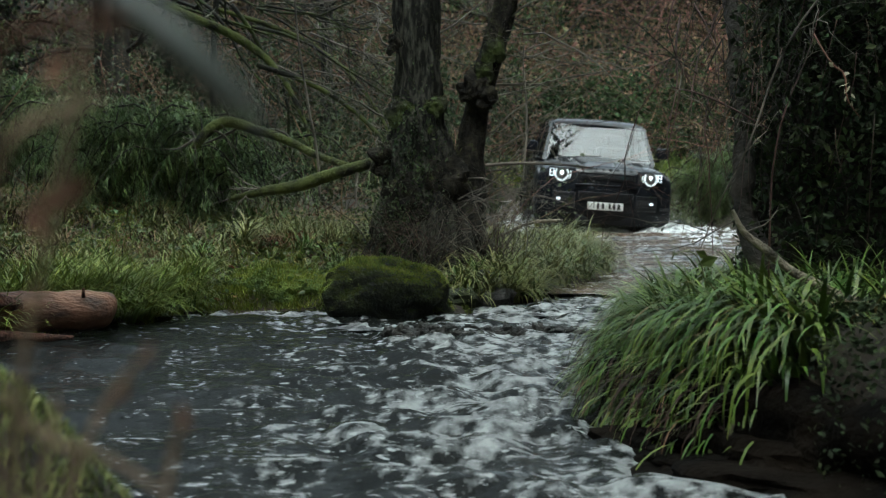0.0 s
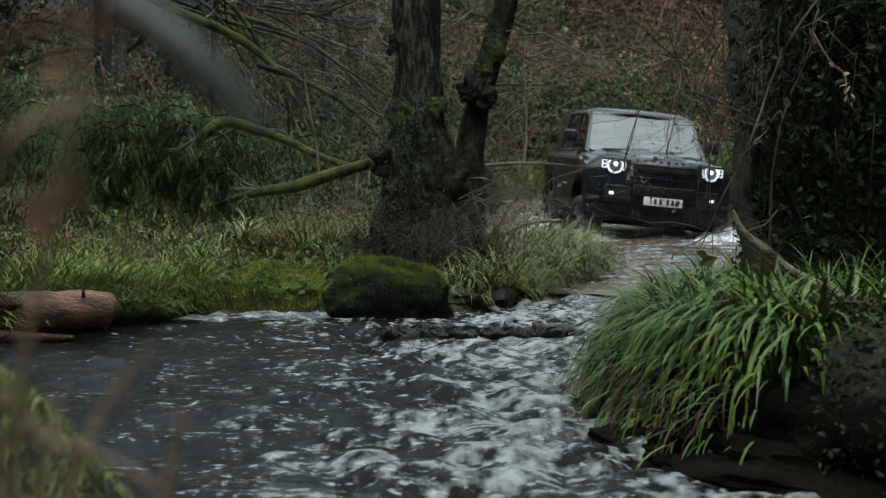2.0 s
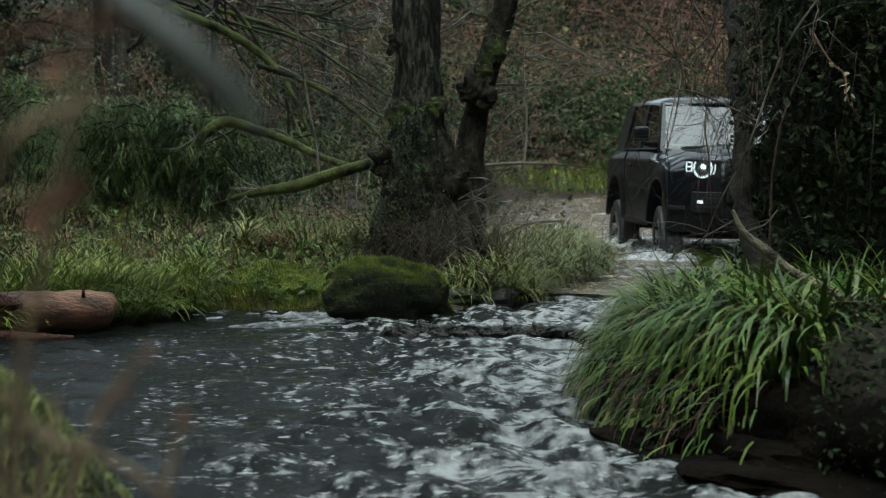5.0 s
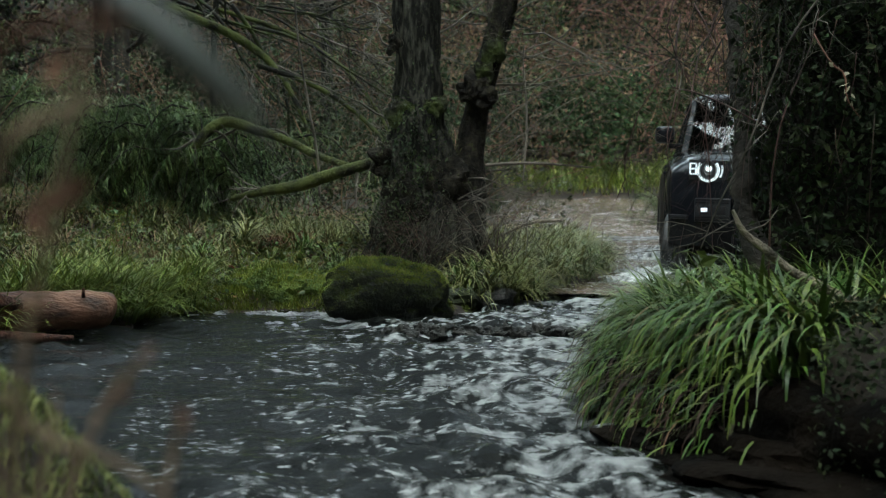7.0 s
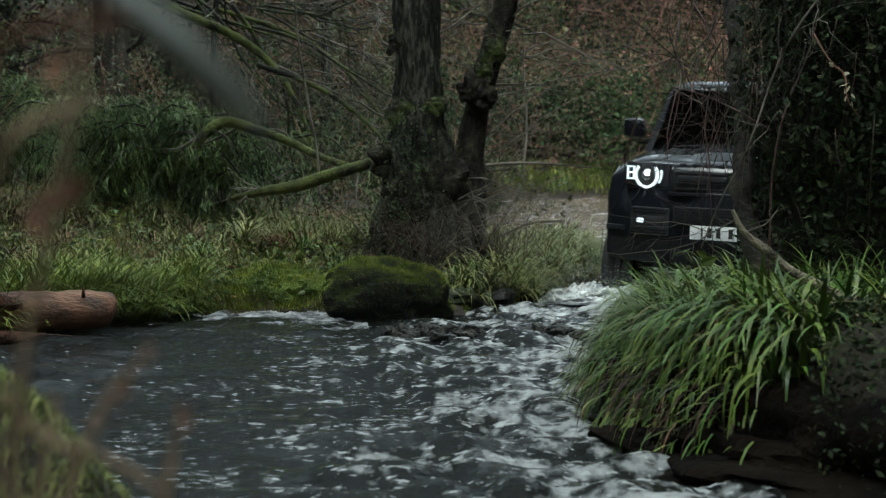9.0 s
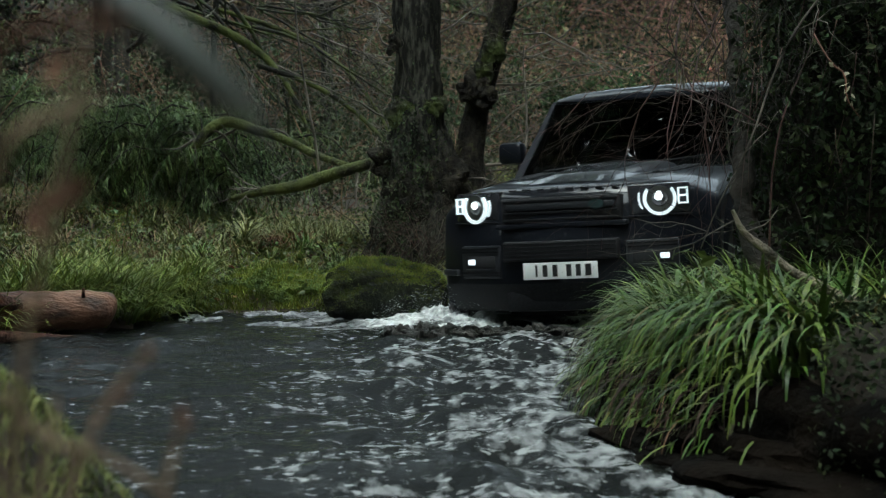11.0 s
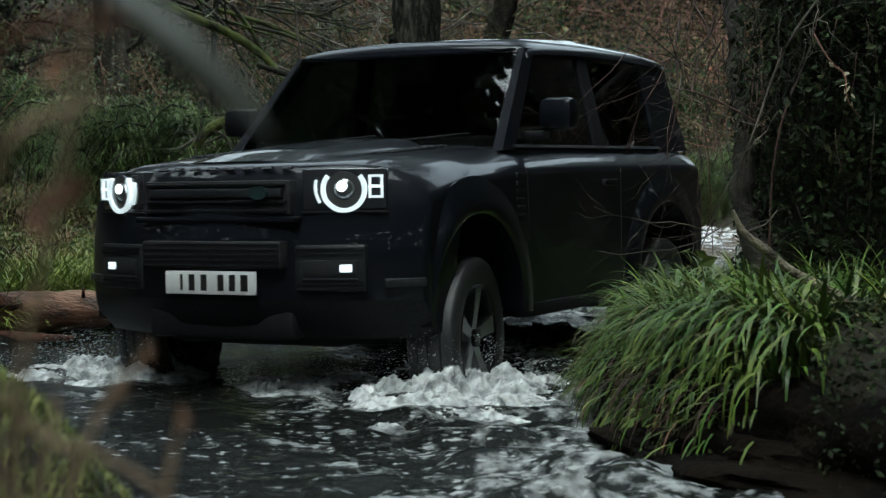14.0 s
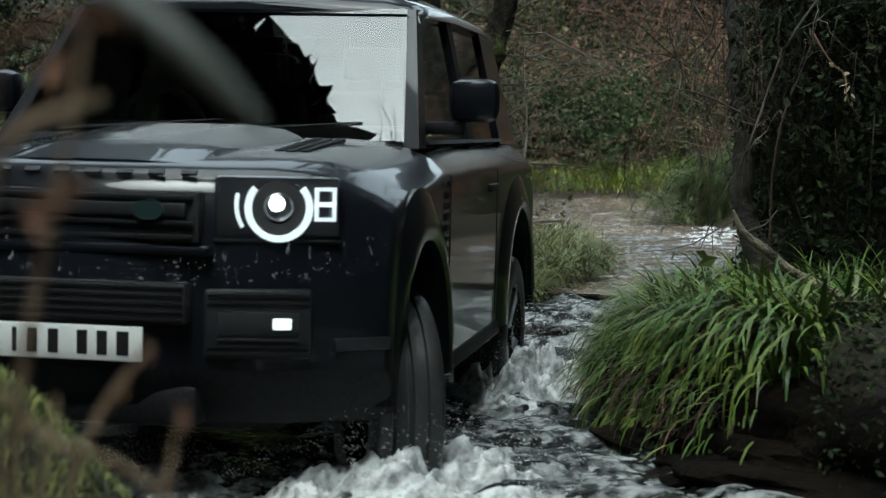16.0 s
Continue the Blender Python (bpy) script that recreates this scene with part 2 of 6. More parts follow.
# ---- mesh helpers ----
def part(name, bm, material, parent, label=""):
    me = bpy.data.meshes.new(name)
    bm.to_mesh(me)
    bm.free()
    me.materials.append(material)
    me.polygons.foreach_set("use_smooth", [True] * len(me.polygons))
    me.set_sharp_from_angle(angle=radians(38))
    ob = new(name, me)
    ob.parent = parent
    if label:
        tagged(ob, label)
    return ob


def from_arrays(name, verts, faces, material, parent=None, smooth=True):
    me = bpy.data.meshes.new(name)
    me.from_pydata(np.asarray(verts).reshape(-1, 3).tolist(), [], faces.tolist() if hasattr(faces, "tolist") else faces)
    me.materials.append(material)
    if smooth:
        me.polygons.foreach_set("use_smooth", [True] * len(me.polygons))
    ob = new(name, me)
    ob.parent = parent
    return ob


def tube_arrays(lines, sides=5):
    """Tapered tubes along polylines: a list of (points, radii)."""
    V, F, base = [], [], 0
    ang = np.arange(sides) * 2 * np.pi / sides
    for pts, rad in lines:
        p, r = np.asarray(pts, float), np.asarray(rad, float)
        n = len(p)
        d = np.gradient(p, axis=0)
        d /= np.linalg.norm(d, axis=1, keepdims=True) + 1e-9
        up = np.where(np.abs(d[:, 2:3]) > 0.9, np.array([[1.0, 0, 0]]), np.array([[0, 0, 1.0]]))
        u = np.cross(d, up)
        u /= np.linalg.norm(u, axis=1, keepdims=True) + 1e-9
        w = np.cross(d, u)
        ring = p[:, None] + r[:, None, None] * (np.cos(ang)[None, :, None] * u[:, None] + np.sin(ang)[None, :, None] * w[:, None])
        V.append(ring.reshape(-1, 3))
        i = base + np.arange(n - 1)[:, None] * sides
        k = np.arange(sides)[None]
        q = np.stack([i + k, i + (k + 1) % sides, i + sides + (k + 1) % sides, i + sides + k], -1).reshape(-1, 4)
        F.extend(q.tolist())
        F.append([base + (n - 1) * sides + j for j in range(sides)])
        F.append([base + sides - 1 - j for j in range(sides)])
        base += n * sides
    return np.concatenate(V), F


def blade_arrays(roots, heading, length, lean, bend, width, segs=5):
    """Grass blades: each leans from the vertical by lean at its root and bends by bend radians to its tip."""
    n = len(roots)
    s = np.linspace(0, 1, segs + 1)
    th = np.minimum(lean[:, None] + bend[:, None] * s[None], 2.98)
    step = length[:, None] / segs
    hor = np.concatenate([np.zeros((n, 1)), np.cumsum(np.sin(th[:, :-1]) * step, 1)], 1)
    ver = np.concatenate([np.zeros((n, 1)), np.cumsum(np.cos(th[:, :-1]) * step, 1)], 1)
    c, si = np.cos(heading)[:, None], np.sin(heading)[:, None]
    p = np.stack([roots[:, 0:1] + hor * c, roots[:, 1:2] + hor * si, roots[:, 2:3] + ver], -1)
    w = (width[:, None] * (1 - s[None]) ** 0.6 * 0.5)[..., None]
    side = np.stack([-si, c, 0 * c], -1)
    V = np.stack([p - side * w, p + side * w], 2)
    i = (np.arange(n) * (segs + 1) * 2)[:, None] + np.arange(segs)[None] * 2
    F = np.stack([i, i + 1, i + 3, i + 2], -1).reshape(-1, 4)
    return V.reshape(-1, 3), F


def leaf_arrays(centres, size, rng, flat=0.0):
    """Small leaf-shaped pieces, turned at random: a kite of two triangles folded along its rib."""
    n = len(centres)
    a = rng.normal(size=(n, 3))
    a[:, 2] *= 1 - flat
    a /= np.linalg.norm(a, axis=1, keepdims=True) + 1e-9
    b = rng.normal(size=(n, 3))
    b -= a * (a * b).sum(1, keepdims=True)
    b /= np.linalg.norm(b, axis=1, keepdims=True) + 1e-9
    c = np.cross(a, b)
    s = np.broadcast_to(size, (n,))[:, None] * rng.uniform(0.6, 1.3, (n, 1))
    V = np.stack([centres - a * s, centres + b * s * 0.55 + c * s * 0.15, centres + a * s, centres - b * s * 0.55 + c * s * 0.15], 1)
    i = np.arange(n)[:, None] * 4
    F = np.concatenate([i + np.array([[0, 1, 2]]), i + np.array([[0, 2, 3]])], 0)
    return V.reshape(-1, 3), F


def grow(rng, p, d, length, radius, depth, out, bend=0.25, up=0.0, kids=4, shrink=0.6, segs=6):
    """A branch that wanders and forks."""
    pts, rad, dirs = [np.array(p, float)], [radius], [np.array(d, float)]
    d = np.array(d, float)
    for k in range(segs):
        d = d + rng.normal(size=3) * bend + np.array([0, 0, up])
        d /= np.linalg.norm(d)
        pts.append(pts[-1] + d * length / segs)
        rad.append(radius * (1 - 0.8 * (k + 1) / segs))
        dirs.append(d)
    out.append((np.array(pts), np.array(rad)))
    if depth > 0:
        for _ in range(kids):
            i = rng.integers(1, segs)
            side = dirs[i] + rng.normal(size=3) * 0.75
            side /= np.linalg.norm(side)
            grow(rng, pts[i], side, length * rng.uniform(0.4, 0.75) * shrink / 0.6, rad[i] * 0.6, depth - 1, out, bend, up, kids, shrink, segs)
    return out


def rod(points, radii, smooth=1):
    """Points smoothed into a curve, with radii to match."""
    p, r = np.asarray(points, float), np.asarray(radii, float)
    for _ in range(smooth):
        q = np.empty((2 * len(p) - 2 + 2, 3))
        s = np.empty(2 * len(p))
        q[0], q[-1], s[0], s[-1] = p[0], p[-1], r[0], r[-1]
        q[1:-1:2], q[2:-1:2] = 0.75 * p[:-1] + 0.25 * p[1:], 0.25 * p[:-1] + 0.75 * p[1:]
        s[1:-1:2], s[2:-1:2] = 0.75 * r[:-1] + 0.25 * r[1:], 0.25 * r[:-1] + 0.75 * r[1:]
        p, r = q, s
    return p, r


def sm(x):
    x = np.clip(x, 0, 1)
    return x * x * (3 - 2 * x)


def wav(x, y, seed, n, lo, hi, rng_dir=None):
    """A sum of sine waves, for uneven ground and water."""
    r = np.random.default_rng(seed)
    z = np.zeros_like(x)
    for _ in range(n):
        k = np.exp(r.uniform(np.log(lo), np.log(hi)))
        a = r.uniform(0, 2 * np.pi) if rng_dir is None else rng_dir + r.normal() * 0.7
        z += np.sin(x * k * np.cos(a) + y * k * np.sin(a) + r.uniform(0, 6.3)) * lo / k
    return z

# ---- the ground: one sheet with the stream's bed cut into it ----
LEFT_EDGE = [(-7.0, 2.0), (-6.5, 8.0), (-4.0, 9.6), (-2.8, 11.0), (-2.15, 12.0), (-1.9, 13.0), (-1.0, 13.3), (-0.5, 13.0), (0.1, 13.1), (0.5, 13.7),
             (0.78, 14.6), (1.15, 15.6), (1.6, 16.8), (1.75, 18.0), (1.65, 20.0), (1.2, 23.0), (0.9, 28.0), (1.0, 34.0), (0.0, 44.0)]
RIGHT_EDGE = [(9.0, 44.0), (5.4, 34.0), (4.1, 28.0), (4.6, 24.0), (4.8, 21.0), (4.6, 18.0), (4.0, 15.5), (3.3, 13.6), (2.7, 12.4), (2.05, 11.3), (1.5, 10.4),
              (1.08, 9.4), (0.82, 8.4), (0.76, 7.5), (0.98, 6.5), (1.55, 5.3), (2.2, 3.6), (1.6, 2.0)]
BANK = np.array(LEFT_EDGE + RIGHT_EDGE)


def stream_level(y):
    return 0.05 + 0.009 * np.clip(y - 10.5, 0, 34)


def shore(x, y):
    """How far a place lies from the water's edge: positive on land; and whether it is on the right-hand bank."""
    x, y = np.asarray(x, float), np.asarray(y, float)
    best = np.full(x.shape, 1e9)
    inside = np.zeros(x.shape, bool)
    right = np.zeros(x.shape, bool)
    n = len(BANK)
    for i in range(n):
        (ax, ay), (bx, by) = BANK[i], BANK[(i + 1) % n]
        dx, dy = bx - ax, by - ay
        t = np.clip(((x - ax) * dx + (y - ay) * dy) / (dx * dx + dy * dy), 0, 1)
        d = np.hypot(x - ax - t * dx, y - ay - t * dy)
        near = d < best
        best = np.where(near, d, best)
        right = np.where(near, i >= len(LEFT_EDGE), right)
        cross = (ay > y) != (by > y)
        inside ^= cross & (x < dx * (y - ay) / (dy if abs(dy) > 1e-9 else 1e-9) + ax)
    return np.where(inside, -best, best), right


def ground_level(x, y):
    x, y = np.asarray(x, float), np.asarray(y, float)
    d, right = shore(x, y)
    w = stream_level(y)
    rough = wav(x, y, 5, 10, 1.2, 9.0) * 0.035
    dl = np.clip(d, 0, None)
    left = w + 0.10 * sm(d / 0.25) + 0.083 * np.clip(dl, 0, 14) + rough * 2.0 * sm(d / 0.8)
    rgt = w + ((0.34 + 0.14 * sm((7.8 - y) / 1.3)) * sm((d + 0.02) / 0.22)) * sm((24 - y) / 6 + 0.3) + 0.16 * sm((y - 20) / 5) * sm(d / 0.4) + 0.05 * np.clip(dl, 0, 20) + rough * sm(d / 0.8)
    z = np.where(right, rgt, left)
    bed = -0.14 - 0.05 * sm((-d - 1.6) / 1.5) * sm((9 - y) / 3)
    z = np.where(d < 0, np.minimum(w - 0.03, bed * sm(-d / 0.25) + (w - 0.03) * (1 - sm(-d / 0.25))), z)
    # near the camera the bank falls away under it
    z = np.where((y < 2.6) & (d < 0), w * 0 + 0.03, z)
    # mossy mound of the near bank beside the camera
    mound = 0.74 * (0.35 + 0.65 * sm((-0.45 - x) / 0.55)) * sm((-0.42 - x) / 0.14) * np.exp(-((y - 3.4) / 0.75) ** 4) * sm((x + 3.5) / 1.0)
    z = np.maximum(z, mound + 0.06 * rough)
    hill = 13 * sm((y - 42) / 40) + 9 * sm((np.abs(x - 1) - 10) / 35) * sm((y - 12) / 20)
    return z + hill + 30 * sm((np.hypot(x, y) - 70) / 200)


def spread(lo, hi, a, b, step, grow_by=1.16):
    """Grid lines: even between a and b, wider and wider apart outside."""
    mid = list(np.arange(a, b + step * 0.5, step))
    s, v = step, mid[-1]
    while v < hi:
        s *= grow_by
        v += s
        mid.append(v)
    s, v = step, mid[0]
    while v > lo:
        s *= grow_by
        v -= s
        mid.insert(0, v)
    return np.array(mid)


def sheet(name, xs, ys, height, material):
    X, Y = np.meshgrid(xs, ys)
    Z = height(X, Y)
    nx, ny = len(xs), len(ys)
    i = np.arange(ny - 1)[:, None] * nx + np.arange(nx - 1)[None]
    F = np.stack([i, i + 1, i + nx + 1, i + nx], -1).reshape(-1, 4)
    return from_arrays(name, np.stack([X, Y, Z], -1), F, material)


ground = sheet("ground", spread(-1500, 1500, -6, 6.4, 0.10), spread(-1500, 1500, 3, 24, 0.10), ground_level, EARTH)
tagged(ground, "dark wet earth banks with moss and leaf litter", "ground", kind="structure")


# ---- water ----
def near_waves(x, y):
    chop = wav(x, y, 11, 26, 9.0, 34.0, rng_dir=1.35) * 0.009
    swell = wav(x, y, 12, 8, 2.6, 7.0, rng_dir=1.4) * 0.007
    return chop * (0.8 + 0.5 * np.sin(x * 1.7 + 1)) + swell


def far_waves(x, y):
    return wav(x, y, 13, 12, 4.0, 18.0, rng_dir=1.5) * 0.006 + stream_level(y)


stream_near = sheet("stream_water", np.arange(-6.0, 3.0, 0.045), np.arange(1.2, 20.6, 0.055), near_waves, WATER)
tagged(stream_near, "dark shallow stream with rippled surface and streaks of foam", "stream", kind="structure")
stream_far = sheet("upstream_water", np.arange(-3.0, 9.5, 0.10), np.arange(14.5, 46.0, 0.12), far_waves, WATER_FAR)
tagged(stream_far, "brown shallow ford water with ripples upstream", "stream", kind="structure")


def foam_arrays(spots, rng, cells=60, ragged=0.35, freq=5.5):
    """Froth: low uneven mounds of which only the peaks stand out of the water."""
    V, F, base = [], [], 0
    g = np.linspace(-1, 1, cells)
    X, Y = np.meshgrid(g, g)
    i = np.arange(cells - 1)[:, None] * cells + np.arange(cells - 1)[None]
    quads = np.stack([i, i + 1, i + cells + 1, i + cells], -1).reshape(-1, 4)
    for x, y, z, rx, ry, h in spots:
        off = Vector(rng.uniform(0, 90, 3))
        px, py = X * rx, Y * ry
        n = np.array([noise.turbulence(Vector((a, b, 0)) * freq + off, 5, False, noise_basis="PERLIN_ORIGINAL", amplitude_scale=0.62, frequency_scale=2.1) for a, b in zip(px.ravel(), py.ravel())]).reshape(px.shape)
        n = (n - n.mean()) / (n.std() + 1e-9)
        dome = np.clip(1 - (X * X + Y * Y), 0, 1)
        hz = h * (dome ** 0.8 * (1 - ragged) + ragged * 0.5 * n * dome ** 0.4) - 0.3 * h * (1 - dome) ** 2 - 0.012
        shift = n * 0.012
        V.append(np.stack([px + x + shift, py + y + shift, hz + z], -1).reshape(-1, 3))
        F.append(quads + base)
        base += cells * cells
    return np.concatenate(V), np.concatenate(F)


# ---- things: the car ----
FRONT_AXLE, REAR_AXLE, HUB = 0.085, -2.502, 0.29  # raised on its springs: the hubs hang low under the body


def ring_profile():
    """The body's outline from the side, with both wheel arches."""
    p = [(0.80, 0.33), (0.89, 0.40), (0.925, 0.52), (0.935, 0.66), (0.926, 0.80), (0.912, 0.87), (0.895, 0.96), (0.87, 1.08), (0.83, 1.135), (0.76, 1.165),
         (0.3, 1.205), (-0.2, 1.235), (-0.46, 1.25), (-0.56, 1.235), (-1.2, 1.235), (-2.2, 1.235), (-3.0, 1.235), (-3.34, 1.22), (-3.42, 1.12), (-3.44, 0.7),
         (-3.40, 0.48), (-3.22, 0.42)]
    for cx in (REAR_AXLE, FRONT_AXLE):
        for k in range(13):
            a = radians(178 - k * 14.67 + 0)
            p.append((cx + 0.49 * math.cos(a), 0.42 + 0.50 * math.sin(a) if math.sin(a) > 0.05 else 0.40))
        if cx < -1:
            p += [(-1.8, 0.35), (-0.6, 0.35)]
    p += [(0.66, 0.37)]
    return p


def skin(x, y, z):
    """Rounds the body's block: nose drawn back at its corners, shoulders dropped, flanks tucked in below."""
    a = abs(y)
    if x < -2.9:
        x = -2.9 + (x + 2.9) * 0.82
    if x > 0.2:
        x -= 0.34 * (a / 0.99) ** 2.3 * min(1, (x - 0.2) / 0.5)
    if x < -3.0:
        x += 0.16 * (a / 0.99) ** 4 * min(1, (-3.0 - x) / 0.33)
    if z > 0.95:
        drop = max(0.0, (a - 0.80) / 0.19)
        wing = max(0.0, (a - 0.62) / 0.365)
        k = min(1.0, max(0.0, (x + 0.70) / 0.35))
        z -= ((1 - k) * 0.11 * drop ** 1.6 + k * 0.13 * wing ** 1.9) * min(1, (z - 0.95) / 0.2)
    return x, y, z


def car_body():
    bm = bmesh.new()
    prof = ring_profile()
    stations = [-0.985, -0.90, -0.82, -0.73, -0.6, -0.45, -0.22, 0, 0.22, 0.45, 0.6, 0.73, 0.82, 0.90, 0.985]
    rings = []
    for y in stations:
        edge = max(0.0, (abs(y) - 0.93) / 0.055)
        ring = []
        for x, z in prof:
            cx, cz = x, z
            if edge:
                cz = z + (0.02 if z < 0.5 else -0.012) * edge
            ring.append(bm.verts.new(skin(cx, y, cz)))
        rings.append(ring)
    n = len(prof)
    for a, b in zip(rings[:-1], rings[1:]):
        for i in range(n):
            bm.faces.new((a[i], a[(i + 1) % n], b[(i + 1) % n], b[i]))
    caps = [bm.faces.new(rings[0]), bm.faces.new(list(reversed(rings[-1])))]
    bmesh.ops.recalc_face_normals(bm, faces=bm.faces)
    # rounded wing corners and shoulders
    soft = [e for c in caps for e in c.edges if all(v.co.z > 0.93 or (v.co.x > 0.42 and v.co.z > 0.5) for v in e.verts)]
    bmesh.ops.bevel(bm, geom=soft, offset=0.055, segments=5, affect="EDGES", profile=0.5, clamp_overlap=True)
    return bm


def split_off(bm, test):
    """Parts a mesh in two by a test on its faces' centres."""
    other = bm.copy()
    bmesh.ops.delete(bm, geom=[f for f in bm.faces if test(f.calc_center_median())], context="FACES")
    bmesh.ops.delete(other, geom=[f for f in other.faces if not test(f.calc_center_median())], context="FACES")
    return bm, other


def box(bm, x0, x1, y0, y1, z0, z1, bevel=0.0, m=None):
    r = bmesh.ops.create_cube(bm, size=1.0)
    vs = r["verts"]
    for v in vs:
        v.co = Vector(((x0 + x1) / 2 + v.co.x * (x1 - x0), (y0 + y1) / 2 + v.co.y * (y1 - y0), (z0 + z1) / 2 + v.co.z * (z1 - z0)))
    if bevel:
        es = list({e for v in vs for e in v.link_edges})
        out = bmesh.ops.bevel(bm, geom=es, offset=bevel, segments=2, affect="EDGES", profile=0.5)
        vs = list({v for f in out["faces"] for v in f.verts} | {v for v in vs if v.is_valid})
    if m:
        bmesh.ops.transform(bm, matrix=m, verts=vs)
    return bm


def slab(bm, corners, thick, inward):
    """A quad with thickness: inward is the way it is thickened."""
    c = [Vector(p) for p in corners]
    d = Vector(inward).normalized() * thick
    f = [bm.verts.new(p) for p in c]
    b = [bm.verts.new(p + d) for p in c]
    bm.faces.new(f)
    bm.faces.new(b[::-1])
    for i in range(len(c)):
        j = (i + 1) % len(c)
        bm.faces.new((f[i], b[i], b[j], f[j]))
    bmesh.ops.recalc_face_normals(bm, faces=bm.faces)
    return bm


def cyl(bm, r, depth, m, segs=24, r2=None):
    bmesh.ops.create_cone(bm, cap_ends=True, segments=segs, radius1=r, radius2=r if r2 is None else r2, depth=depth, matrix=m)
    return bm


def sweep(bm, centre, radius, tube_w, tube_h, a0, a1, segs, m=Matrix(), closed=False):
    """A bar of rectangular section bent round an arc in the local y-z plane, x being its depth."""
    rings = []
    for k in range(segs + (0 if closed else 1)):
        a = radians(a0 + (a1 - a0) * k / segs)
        ring = []
        for dr, dx in ((-tube_w, -tube_h), (tube_w, -tube_h), (tube_w, tube_h), (-tube_w, tube_h)):
            p = Vector((dx, (radius + dr) * math.cos(a), (radius + dr) * math.sin(a))) + Vector(centre)
            ring.append(bm.verts.new(m @ p))
        rings.append(ring)
    pairs = list(zip(rings[:-1], rings[1:])) + ([(rings[-1], rings[0])] if closed else [])
    for a, b in pairs:
        for i in range(4):
            bm.faces.new((a[i], a[(i + 1) % 4], b[(i + 1) % 4], b[i]))
    if not closed:
        bm.faces.new(rings[0])
        bm.faces.new(rings[-1][::-1])
    bmesh.ops.recalc_face_normals(bm, faces=bm.faces)
    return bm


def lathe(bm, prof, segs=40):
    """Turns (radius, y) pairs round the y axis."""
    rings = []
    for k in range(segs):
        a = 2 * math.pi * k / segs
        rings.append([bm.verts.new((r * math.cos(a), y, r * math.sin(a))) for r, y in prof])
    for k in range(segs):
        a, b = rings[k], rings[(k + 1) % segs]
        for i in range(len(prof) - 1):
            bm.faces.new((a[i], a[i + 1], b[i + 1], b[i]))
    bmesh.ops.recalc_face_normals(bm, faces=bm.faces)
    return bm


def build_wheel(side):
    """side +1: outer face towards +y."""
    hub = new("wheel")
    s = side
    bm = bmesh.new()
    prof = [(0.27, -0.11), (0.30, -0.125), (0.36, -0.128), (0.392, -0.115), (0.402, -0.10), (0.403, -0.066), (0.392, -0.062), (0.392, -0.056), (0.405, -0.052),
            (0.406, -0.012), (0.394, -0.008), (0.394, 0.0), (0.394, 0.008), (0.406, 0.012), (0.405, 0.052), (0.392, 0.056), (0.392, 0.062), (0.403, 0.066), (0.402, 0.10), (0.392, 0.115), (0.36, 0.128), (0.30, 0.125), (0.27, 0.11)]
    lathe(bm, [(r, y * s) for r, y in prof], 48)
    part("tyre", bm, RUBBER, hub)
    bm = bmesh.new()
    lathe(bm, [(r, y * s) for r, y in [(0.272, -0.11), (0.278, 0.105), (0.268, 0.118), (0.252, 0.108), (0.245, 0.06), (0.24, -0.02), (0.10, -0.03), (0.0, -0.03)]], 40)
    rim = part("rim", bm, RIM, hub, "dark alloy rim")
    for k in range(5):
        a = 2 * math.pi * k / 5 + 0.3
        bm = bmesh.new()
        vs = []
        for r, w, y in ((0.03, 0.034, 0.085), (0.12, 0.030, 0.095), (0.25, 0.042, 0.108)):
            for q, dy in ((-w, 0), (w, 0), (w, -0.05), (-w, -0.05)):
                ca, sa = math.cos(a), math.sin(a)
                vs.append(bm.verts.new((r * ca - q * sa, (y + dy) * s, r * sa + q * ca)))
        for i in range(2):
            for j in range(4):
                bm.faces.new((vs[i * 4 + j], vs[i * 4 + (j + 1) % 4], vs[i * 4 + 4 + (j + 1) % 4], vs[i * 4 + 4 + j]))
        bm.faces.new(vs[:4]), bm.faces.new(vs[8:])
        bmesh.ops.recalc_face_normals(bm, faces=bm.faces)
        part("spoke", bm, SILVER, rim, "bright-faced wheel spoke")
    bm = bmesh.new()
    cyl(bm, 0.045, 0.03, pose(0, 0.095 * s, 0, 90), 20)
    part("hub_cap", bm, RIM, rim)
    return hub


